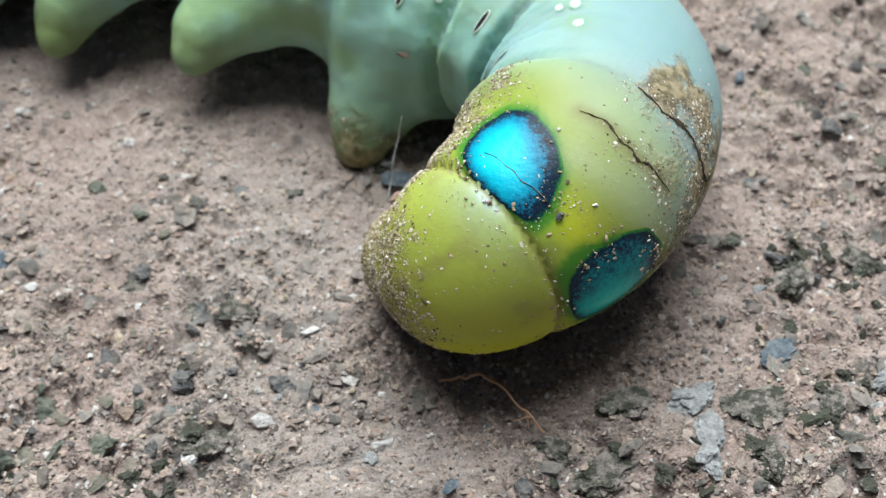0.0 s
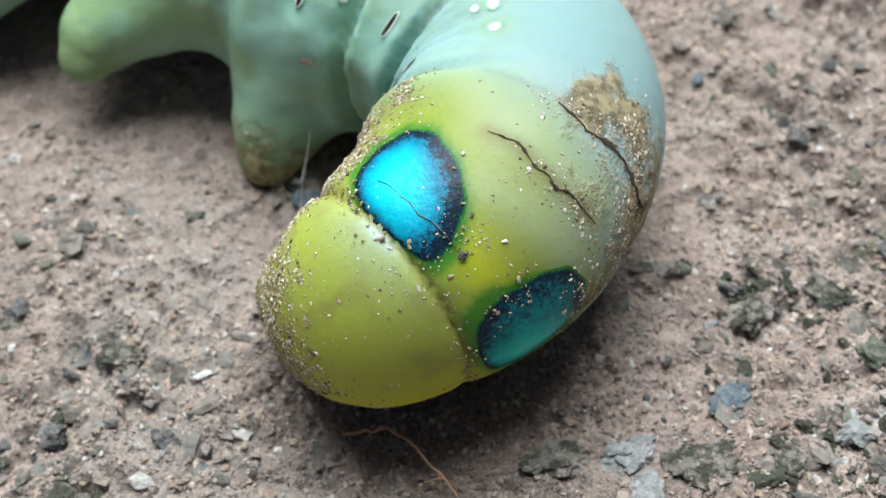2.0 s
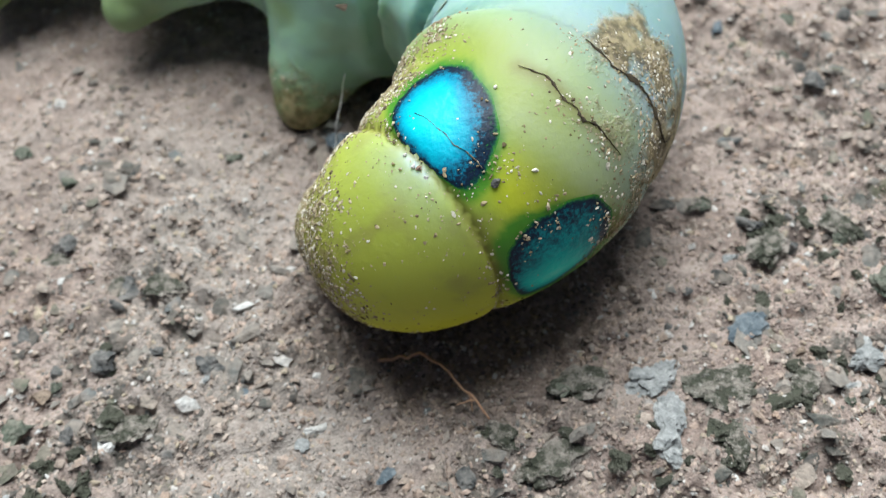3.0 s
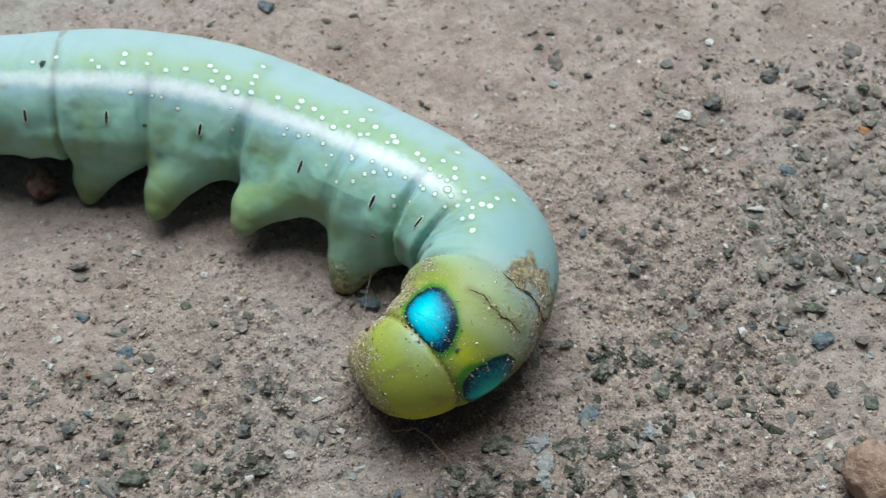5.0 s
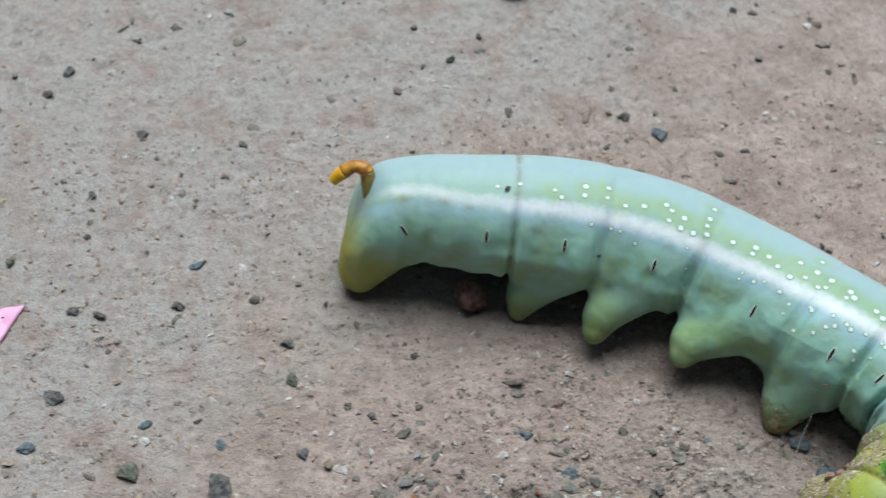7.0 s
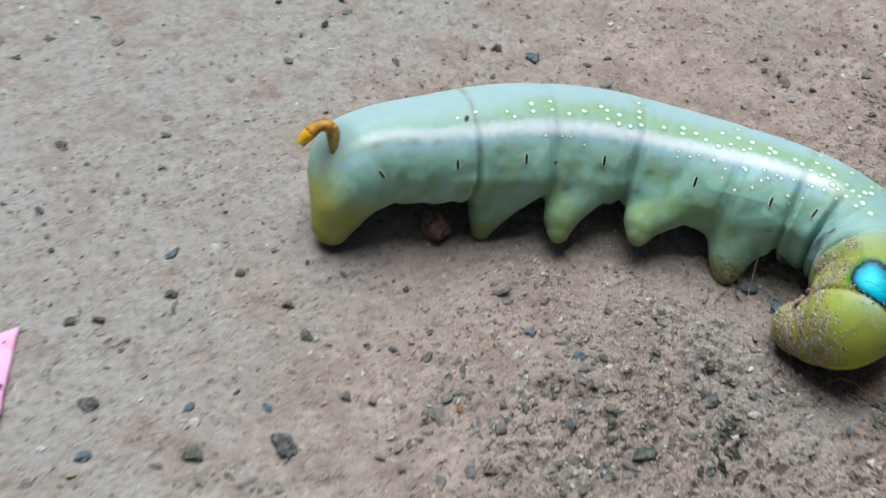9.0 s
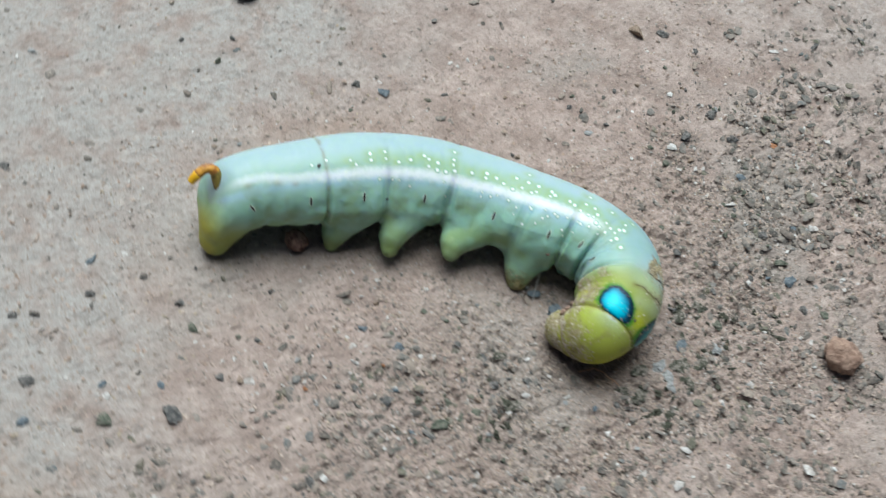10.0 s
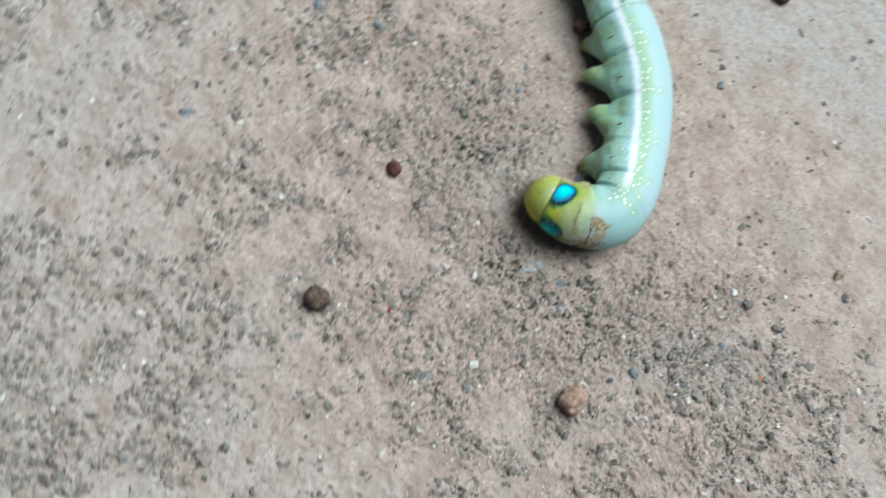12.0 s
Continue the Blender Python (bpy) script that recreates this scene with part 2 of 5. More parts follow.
M_CLOD = plain_stone("brown_earth_clod", (0.26, 0.16, 0.12), (0.50, 0.35, 0.27), 0.95, 700)
M_RUSTY = plain_stone("rusty_clod", (0.13, 0.06, 0.05), (0.42, 0.27, 0.21), 0.95, 800)
M_BLACK = plain_stone("black_earth", (0.018, 0.014, 0.012), (0.075, 0.05, 0.04), 0.95, 800)
M_SEED = plain_stone("dark_red_seed", (0.06, 0.012, 0.012), (0.16, 0.05, 0.045), 0.6)
M_SPOT = simple("white_spot", (0.82, 0.88, 0.86), (0.90, 0.94, 0.93), 0.5)
M_RIM = simple("green_spot_rim", (0.20, 0.47, 0.36), (0.30, 0.56, 0.40), 0.5)
M_BLACKMARK = simple("black_chitin", (0.003, 0.003, 0.003), (0.008, 0.008, 0.007), 0.6)
M_PALE = simple("pale_spiracle_rim", (0.66, 0.80, 0.68), (0.74, 0.86, 0.74), 0.5)
M_HORN = simple("orange_brown_horn", (0.36, 0.13, 0.02), (0.80, 0.40, 0.05), 0.5)
M_HORNTIP = simple("orange_horn_tip", (0.90, 0.47, 0.01), (0.95, 0.58, 0.03), 0.45)
M_HORNBASE = simple("olive_horn_base", (0.13, 0.09, 0.02), (0.36, 0.27, 0.05), 0.55)
M_CRACK = simple("dark_soil_crack", (0.03, 0.02, 0.01), (0.10, 0.075, 0.04), 0.9)
M_CRUMB = crumb_material("grey_green_crumb", 0.42, 0.55)
M_MOSSY = crumb_material("mossy_cement", 0.52, 0.66)
M_SCRATCH = simple("brown_scratch", (0.10, 0.09, 0.06), (0.32, 0.25, 0.15), 0.8)
M_DUST = dust_material()
M_SCRAP = simple("beige_petal_scrap", (0.66, 0.48, 0.33), (0.80, 0.62, 0.46), 0.7)
M_FIBRE = simple("brown_fibre", (0.46, 0.24, 0.14), (0.62, 0.38, 0.24), 0.6)
M_HAIR = simple("white_hair", (0.65, 0.65, 0.63), (0.75, 0.75, 0.73), 0.5)


def petal_material():
    m = Nodes("pink_petal")
    brown = m.step(m.math("ADD", m.attr("brown"), m.math("MULTIPLY", m.math("SUBTRACT", m.noise(600, 4), 0.5), 0.5)), 0.4, 0.6)
    vein = m.noise(350, 3, 0.5, 0.5)
    pale = m.mix(m.step(vein, 0.35, 0.65), (0.88, 0.40, 0.66), (0.93, 0.52, 0.76))
    col = m.mix(m.step(m.math("ADD", m.attr("deep"), m.math("MULTIPLY", m.math("SUBTRACT", vein, 0.5), 0.5)), 0.3, 0.75), pale, (0.86, 0.10, 0.34))
    col = m.mix(m.step(m.attr("cream"), 0.4, 0.6), col, (0.80, 0.58, 0.46))
    col = m.mix(brown, col, (0.55, 0.36, 0.24))
    m.set(Base_Color=col, Roughness=0.6, Subsurface_Weight=0.2, Subsurface_Scale=0.0006)
    return m.bump(m.noise(900, 3), 0.4, 0.0004).mat


M_PETAL = petal_material()


# ---- mesh helpers (shapes in millimetres) ----
def mesh_of(name, verts, faces, mats, smooth=True, pick=None):
    me = bpy.data.meshes.new(name)
    me.from_pydata((np.asarray(verts, float) * MM).tolist(), [], faces.tolist() if isinstance(faces, np.ndarray) else faces)
    for mt in mats:
        me.materials.append(mt)
    me.polygons.foreach_set("use_smooth", [smooth] * len(me.polygons))
    if pick is not None:
        me.polygons.foreach_set("material_index", list(pick))
    me.update()
    return me


def float_attr(me, name, values):
    me.attributes.new(name, "FLOAT", "POINT").data.foreach_set("value", np.asarray(values, np.float32))


def lattice(x, y, z, seed):
    """Smooth value noise in 0..1 for arrays of places."""
    def hashed(i, j, k):
        h = (i * 374761393 + j * 668265263 + k * 2147483647 + seed * 974711) & 0x7FFFFFFF
        h = ((h ^ (h >> 13)) * 1274126177) & 0x7FFFFFFF
        return ((h ^ (h >> 16)) & 0xFFFF) / 65535.0
    xi, yi, zi = (np.floor(v).astype(np.int64) for v in (x, y, z))
    fx, fy, fz = x - xi, y - yi, z - zi
    fx, fy, fz = (v * v * (3 - 2 * v) for v in (fx, fy, fz))
    out = 0
    for a in (0, 1):
        for b in (0, 1):
            for c in (0, 1):
                w = (fx if a else 1 - fx) * (fy if b else 1 - fy) * (fz if c else 1 - fz)
                out = out + w * hashed(xi + a, yi + b, zi + c)
    return out


def fbm(x, y, size, octaves=4, seed=0, z=None):
    z = np.zeros_like(x) if z is None else z
    total, amp, norm = 0, 1.0, 0
    for o in range(octaves):
        k = 2 ** o / size
        total, norm, amp = total + amp * lattice(x * k + 31.7 * o, y * k - 17.3 * o, z * k, seed + o), norm + amp, amp * 0.55
    return total / norm


def smooth01(v, lo, hi):
    t = np.clip((v - lo) / (hi - lo), 0, 1)
    return t * t * (3 - 2 * t)


def icosphere(level):
    bm = bmesh.new()
    bmesh.ops.create_icosphere(bm, subdivisions=level, radius=1)
    v = np.array([p.co for p in bm.verts])
    f = np.array([[q.index for q in face.verts] for face in bm.faces])
    bm.free()
    return v, f


OCTA = (np.array([(1.0, 0, 0), (-1, 0, 0), (0, 1, 0), (0, -1, 0), (0, 0, 1), (0, 0, -1)]),
        np.array([(0, 2, 4), (2, 1, 4), (1, 3, 4), (3, 0, 4), (2, 0, 5), (1, 2, 5), (3, 1, 5), (0, 3, 5)]))
ICO0, ICO1, ICO2, ICO3, ICO4 = (icosphere(k) for k in range(5))


def rock(size, seed, ico=ICO2, rough=0.35, flat=0.7, cuts=11):
    """An uneven, faceted lump of that width, with its lowest point at z = 0."""
    r = np.random.default_rng(seed)
    v = ico[0].copy()
    for _ in range(cuts):
        n = r.normal(size=3)
        n /= np.linalg.norm(n)
        cut = r.uniform(0.35, 0.8)
        over = np.maximum(v @ n - cut, 0)
        v -= over[:, None] * n * 0.95
    v *= (1 + rough * (fbm(v[:, 0] + seed, v[:, 1], 0.7, 3, seed, v[:, 2]) - 0.5))[:, None]
    v *= np.array([1, r.uniform(0.65, 0.95), flat]) * size / 2
    v[:, 2] -= v[:, 2].min()
    return v, ico[1]


def crumbly(size, seed, flat=0.6, rough=1.0):
    """A ragged lump of that width, broken at two scales, with its lowest point at z = 0."""
    r = np.random.default_rng(seed)
    v = ICO3[0].copy()
    for _ in range(6):
        n = r.normal(size=3)
        n /= np.linalg.norm(n)
        v -= np.maximum(v @ n - r.uniform(0.3, 0.75), 0)[:, None] * n * 0.95
    v *= (1 + 0.95 * rough * (fbm(v[:, 0] + 3 * seed, v[:, 1], 0.75, 3, seed, v[:, 2]) - 0.5))[:, None]
    v *= (1 + 0.55 * rough * (fbm(v[:, 0] + 3 * seed, v[:, 1], 0.24, 2, seed + 1, v[:, 2]) - 0.5))[:, None]
    v *= np.array([1, r.uniform(0.6, 0.95), flat]) * size / 2
    v[:, 2] = np.maximum(v[:, 2], -0.2 * size)
    v[:, 2] -= v[:, 2].min()
    return v, ICO3[1]


def rest(name, data, x, y, z=0.0, rz=0.0):
    """A thing on the ground, at millimetres."""
    ob = new(name, data)
    ob.matrix_world = pose(x * MM, y * MM, z * MM, 0, 0, rz)
    return ob


def part(name, me, parent, label="", kind=""):
    ob = new(name, me)
    ob.parent = parent
    return tagged(ob, label, "", "", kind)


def rod(points, radii, sides=8):
    """A bent, tapered round rod through the points."""
    pts, radii = np.asarray(points, float), np.asarray(radii, float)
    t = np.gradient(pts, axis=0)
    t /= np.linalg.norm(t, axis=1, keepdims=True)
    a = np.cross(t, [0.31, 0.17, 0.93])
    a /= np.linalg.norm(a, axis=1, keepdims=True)
    b = np.cross(t, a)
    ang = np.linspace(0, 2 * np.pi, sides, endpoint=False)
    ring = np.cos(ang)[None, :, None] * a[:, None] + np.sin(ang)[None, :, None] * b[:, None]
    v = (pts[:, None] + radii[:, None, None] * ring).reshape(-1, 3)
    f = [[i * sides + j, i * sides + (j + 1) % sides, (i + 1) * sides + (j + 1) % sides, (i + 1) * sides + j] for i in range(len(pts) - 1) for j in range(sides)]
    f += [list(range(sides))[::-1], [(len(pts) - 1) * sides + j for j in range(sides)]]
    return v, f


def bent(ctrl, n):
    """A smooth line of n points through the control points (any number of columns)."""
    p = np.asarray(ctrl, float)
    u = np.linspace(0, len(p) - 1 - 1e-6, n)
    i, w = u.astype(int), (u - u.astype(int))[:, None]
    q = np.vstack([2 * p[0] - p[1], p, 2 * p[-1] - p[-2]])
    a, b, c, e = q[i], q[i + 1], q[i + 2], q[i + 3]
    return 0.5 * (2 * b + (c - a) * w + (2 * a - 5 * b + 4 * c - e) * w ** 2 + (3 * b - a - 3 * c + e) * w ** 3)


# ---- ground ----
def grit_mask(x, y):
    """Where the cement has worn down to its dark gravel, 0..1."""
    side = smooth01(0.3 * x - 0.95 * y, -13, 23)
    n = 0.72 * fbm(x, y, 9, 3, 40) + 0.28 * fbm(x, y, 36, 2, 47)
    spots = sum(w * np.exp(-((x - px) ** 2 + (y - py) ** 2) / wide) for px, py, wide, w in ((26, -27, 120, 1.0), (37, -22, 80, 1.3), (-6, -22, 60, 0.7), (-38, -33, 90, 0.6), (18, -41, 70, 0.5)))
    bare = np.exp(-((x - 15) ** 2 + (y + 19) ** 2) / 60)
    return np.clip((0.22 + 0.78 * smooth01(n, 0.40, 0.57)) * (0.06 + 0.94 * side) + 0.3 * spots - 0.6 * bare, 0, 1)


def dug_soil(x, y):
    """Dark reddish soil scraped up round the caterpillar's head and bend, 0..1."""
    gap = np.hypot((x - 17.5) / 9.5, (y + 18.0) / 8.0)
    ragged = 0.55 * (fbm(x, y, 5, 3, 33) - 0.5)
    return smooth01(1.15 - gap + ragged, 0.0, 0.75) * smooth01(0.4 * x - y, 14, 20)


def grit_heaps(x, y):
    """Small heaps in which the grit lies, 0..1."""
    return smooth01(fbm(x, y, 3.6, 3, 91), 0.49, 0.60)


def ground_height(x, y):
    far = np.exp(-(np.maximum(np.hypot(x, y) - 160, 0) / 60) ** 2)
    g = 0.35 + 0.65 * grit_mask(x, y)
    h = 0.5 * (fbm(x, y, 16, 3, 3) - 0.5)
    lumps = 1 - 2 * np.abs(fbm(x, y, 1.9, 4, 9) - 0.5)
    crumbs = np.maximum(fbm(x, y, 0.8, 3, 15) - 0.45, 0)
    pits = smooth01(fbm(x, y, 2.3, 3, 21), 0.56, 0.68)
    return far * (h + g * (1.15 * (lumps - 0.8) + 1.5 * crumbs) - 0.6 * pits * g)


def build_ground():
    out = 125 * 1.22 ** np.arange(1, 34)
    across = np.concatenate([-out[::-1], np.arange(-125, -6, 0.42), np.arange(-6, 44, 0.18), np.arange(44, 126, 0.42), out])
    deep = np.concatenate([-out[::-1], np.arange(-125, -32, 0.42), np.arange(-32, 8, 0.18), np.arange(8, 90, 0.42), np.arange(90, 126, 0.8), out])
    n, rows = len(deep), len(across)
    x, y = (v.ravel() for v in np.meshgrid(across, deep, indexing="ij"))
    z = ground_height(x, y)
    a = (np.arange(rows - 1)[:, None] * n + np.arange(n - 1)[None, :]).ravel()
    faces = np.stack([a, a + n, a + n + 1, a + 1], 1)
    me = mesh_of("ground", np.stack([x, y, z], 1), faces, [M_GROUND])
    float_attr(me, "grit", grit_mask(x, y) * (0.35 + 0.9 * grit_heaps(x, y)))
    grey = smooth01(0.75 * y - 0.6 * x, 4, 48) * smooth01(fbm(x, y, 26, 3, 60), 0.30, 0.55)
    float_attr(me, "grey", np.clip(grey + 0.6 * smooth01(np.hypot(x - 18, y + 14), 35, 95) + np.exp(-((x - 14) ** 2 + (y - 67) ** 2) / 300), 0, 1))
    rust = np.exp(-((x + 65) ** 2 + (y + 18) ** 2) / 90) * 1.0 + np.exp(-((x + 5) ** 2 / 120 + (y - 24) ** 2 / 25)) * 0.45
    float_attr(me, "rust", rust * smooth01(fbm(x, y, 6, 3, 70), 0.35, 0.6))
    float_attr(me, "soil", dug_soil(x, y))
    ob = new("ground", me)
    return tagged(ob, "pinkish brown weathered cement with worn gritty patches", "ground", "", "structure")


build_ground()


# ---- the caterpillar ----
# spine from tail to head: x, y, z and the body's radius, in millimetres
SPINE = [(-24.2, 15.2, 7.5, 4.55), (-19.2, 15.2, 7.9, 4.9), (-14.6, 14.3, 7.85, 5.4), (-6, 12.7, 7.5, 6.0), (2.6, 9.9, 6.8, 5.95), (9.7, 5.5, 6.2, 5.7),
         (15.4, 0.1, 6.0, 5.9), (20.2, -5.3, 6.0, 5.9), (22.2, -11, 6.1, 5.9), (19.5, -16.6, 7.0, 5.5), (15.2, -18.9, 6.1, 4.5), (13.75, -17.7, 3.8, 3.4)]
# folds between the segments: place along the spine, depth, width
FOLDS = [(13.7, 0.52, 0.36), (22.0, 0.6, 0.7), (31.7, 0.6, 0.7), (42.8, 0.7, 0.7), (49.6, 0.8, 0.5), (54.2, 0.55, 0.45), (62.2, 0.5, 0.45), (67.25, 0.0, 0.42)]
# the deep fold behind the swollen front: a place in it and the way across it
FOLD_AT, FOLD_WAY = np.array([16.04, -21.03, 10.03]), np.array([-0.859, -0.503, -0.094])
# prolegs: place along the spine, foot x, y, z and how far the web reaches forward
FEET = [(17.0, -10.4, 7.8, 0.9, 3.0), (25.2, -4.2, 3.2, 2.9, 2.2), (34.6, 3.1, -0.5, 3.4, 4.4), (44.5, 11.1, -6.1, 0.8, 1.4)]

_q = bent(SPINE, 300)
SP, SR = _q[:, :3], _q[:, 3]
SL = np.r_[0, np.cumsum(np.linalg.norm(np.diff(SP, axis=0), axis=1))]
ST = np.gradient(SP, axis=0)
ST /= np.linalg.norm(ST, axis=1, keepdims=True)
_out = np.stack([-ST[:, 1], ST[:, 0], 0 * ST[:, 0]], 1)
_out /= np.linalg.norm(_out, axis=1, keepdims=True)
_up = np.cross(_out, ST)
_up *= np.where(_up[:, 2:] < 0, -1, 1)
_lean = np.radians(np.interp(SL, [0, 35, 55, 75], [30, 32, 45, 47]))[:, None]
SBACK = np.cos(_lean) * _up + np.sin(_lean) * _out      # towards the back
SFLANK = -np.cos(_lean) * _out + np.sin(_lean) * _up    # towards the flank inside the curl


def nearest(x):
    """For places: distance to the body's tube, and the place along and around it (degrees from the back)."""
    d, k = np.empty(len(x)), np.empty(len(x), int)
    for i in range(0, len(x), 8000):
        c = x[i:i + 8000]
        sq = (c ** 2).sum(1)[:, None] + (SP ** 2).sum(1)[None] - 2 * c @ SP.T
        g = np.sqrt(np.maximum(sq, 1e-9)) - SR[None]
        k[i:i + 8000] = g.argmin(1)
        d[i:i + 8000] = g.min(1)
    o = x - SP[k]
    return d, SL[k] + (o * ST[k]).sum(1), np.degrees(np.arctan2((o * SFLANK[k]).sum(1), (o * SBACK[k]).sum(1)))


def over_fold(x):
    """Distance in front of the deep fold."""
    return (x - FOLD_AT) @ FOLD_WAY


def line_gap(x, ctrl):
    """Distance from places to a bent line."""
    p = bent([tuple(c) + (0.0,) for c in ctrl], 24)[:, :3]
    return np.sqrt(np.min(((x[:, None] - p[None]) ** 2).sum(2), axis=1))


def blend(a, b, k):
    h = np.clip(0.5 + 0.5 * (b - a) / k, 0, 1)
    return b + (a - b) * h - k * h * (1 - h)


def cone(x, a, b, ra, rb):
    a, b = np.asarray(a, float), np.asarray(b, float)
    ab = b - a
    t = np.clip((x - a) @ ab / (ab @ ab), 0, 1)
    return np.linalg.norm(x - a - t[:, None] * ab, axis=1) - (ra + (rb - ra) * t)


def leg_line(foot):
    s, fx, fy, fz, _ = foot
    k = int(np.searchsorted(SL, s))
    top = SP[k] + 0.35 * SR[k] * (np.cos(radians(115)) * SBACK[k] + np.sin(radians(115)) * SFLANK[k])
    return top, np.array([fx, fy, fz + 0.2])


CLASPER = (np.array([-20.8, 14.6, 6.8]), np.array([-25.0, 12.8, 2.15]))
HEAD, HEAD_SIZE = np.array([12.4, -16.2, 2.9]), np.array([2.5, 2.7, 2.6])


def body_shape(x, folded=True):
    """Signed distance to the caterpillar's skin, in millimetres; folded: with the deep fold behind the front segment."""
    d, s, th = nearest(x)
    deep = 0.09 + 1.26 * smooth01(np.abs(th), 45, 105)
    for at, depth, width in FOLDS:
        d = d + depth * deep * np.exp(-((s - at) / width) ** 2)
    if folded:
        ahead = over_fold(x)
        gape = smooth01(th, 40, 85)
        d = d + (0.26 + 0.22 * gape) * np.exp(-np.abs(ahead) / (0.2 + 0.15 * gape)) * smooth01(s, 64.0, 65.5)
        # rolled hind edge of the eyespot segment
        d = d - 0.42 * smooth01(s, 61.9, 62.5) * smooth01(-s, -65.0, -62.6) * smooth01(th, 30, 80)
    d = d + 0.18 * deep * np.exp(-((s - 57.6) / 0.35) ** 2) + 0.12 * deep * np.exp(-((s - 59.4) / 0.35) ** 2)
    d = d - 0.10 * np.sin(s * 2.1 + 0.03 * th) * smooth01(np.abs(th), 60, 110) * (s < 60)
    d = -blend(-d, (x[:, 0] + 28.0 - 0.40 * x[:, 2]) * 0.93, 1.7)
    # the rolls of the bend are tucked up over the folded legs
    d = d + 0.45 * smooth01(th, 100, 130) * smooth01(s, 49.0, 51.5) * smooth01(-s, -62.0, -59.5)
    # soft ridge along the flank under the breathing holes
    d = d - 0.30 * np.exp(-((np.abs(th) - 114) / 9) ** 2) * smooth01(s, 8, 14) * smooth01(-s, -58, -50)
    for n, foot in enumerate(FEET):
        a, b = leg_line(foot)
        k = int(np.searchsorted(SL, foot[0] + foot[4]))
        web = SP[k] + 0.5 * SR[k] * (np.cos(radians(118)) * SBACK[k] + np.sin(radians(118)) * SFLANK[k])
        tip = 1.35 if n == 3 else 1.1
        leg = cone(x, a, b, 4.75 if n == 3 else 3.7 if n == 2 else 3.4, 1.45 if n == 3 else tip)
        leg = blend(leg, cone(x, b + 0.2 * (a - b), web, tip + 0.6, 3.4), 0.8)
        d = blend(d, leg, 2.0 if n == 3 else 1.1)
        # the other leg of the pair, under the belly
        k = int(np.searchsorted(SL, foot[0]))
        d = blend(d, cone(x, SP[k], SP[k] * [1, 1, 0] + _out[k] * 1.2 + [0, 0, 1.2], 4.2, 1.6), 0.8)
    d = blend(d, cone(x, *CLASPER, 3.3, 2.1), 2.2)
    # unseen belly rolls down to the cement, added to block light under the body
    for i in range(0, 6):
        k0, k1 = np.searchsorted(SL, [4 + 8 * i, 12 + 8 * i])
        a, b = (SP[k] * [1, 1, 0] + 1.9 * _out[k] + [0, 0, 3.0] for k in (k0, k1))
        d = blend(d, cone(x, a, b, 3.0, 3.0), 0.8)
    d = blend(d, (np.linalg.norm((x - HEAD) / HEAD_SIZE, axis=1) - 1) * 2.45, 0.22)
    bump = fbm(x[:, 0], x[:, 1], 2.2, 3, 5, x[:, 2]) - 0.5
    d = d - 0.30 * bump * smooth01(np.abs(th), 40, 100)
    return np.maximum(d, 0.08 - x[:, 2])


def slope(x, h=0.05, folded=True):
    g = np.stack([body_shape(x + h * e, folded) - body_shape(x - h * e, folded) for e in np.eye(3)], 1)
    return g / np.maximum(np.linalg.norm(g, axis=1, keepdims=True), 1e-9)


def to_skin(x, lift=0.0, folded=True):
    """The nearest places on the skin, raised by lift, and the normals there."""
    x = np.array(x, float)
    for _ in range(4):
        x = x - 0.9 * body_shape(x, folded)[:, None] * slope(x, 0.05, folded)
    n = slope(x, 0.05, folded)
    return x + lift * n, n


def skin_at(s, th, lift=0.0):
    """Places on the skin by their place along and around the body."""
    s, th = np.atleast_1d(np.asarray(s, float)), np.radians(np.atleast_1d(np.asarray(th, float)))
    k = np.clip(np.searchsorted(SL, s), 0, len(SL) - 1)
    x = SP[k] + (SR[k] + 0.2)[:, None] * (np.cos(th)[:, None] * SBACK[k] + np.sin(th)[:, None] * SFLANK[k])
    return to_skin(x, lift)


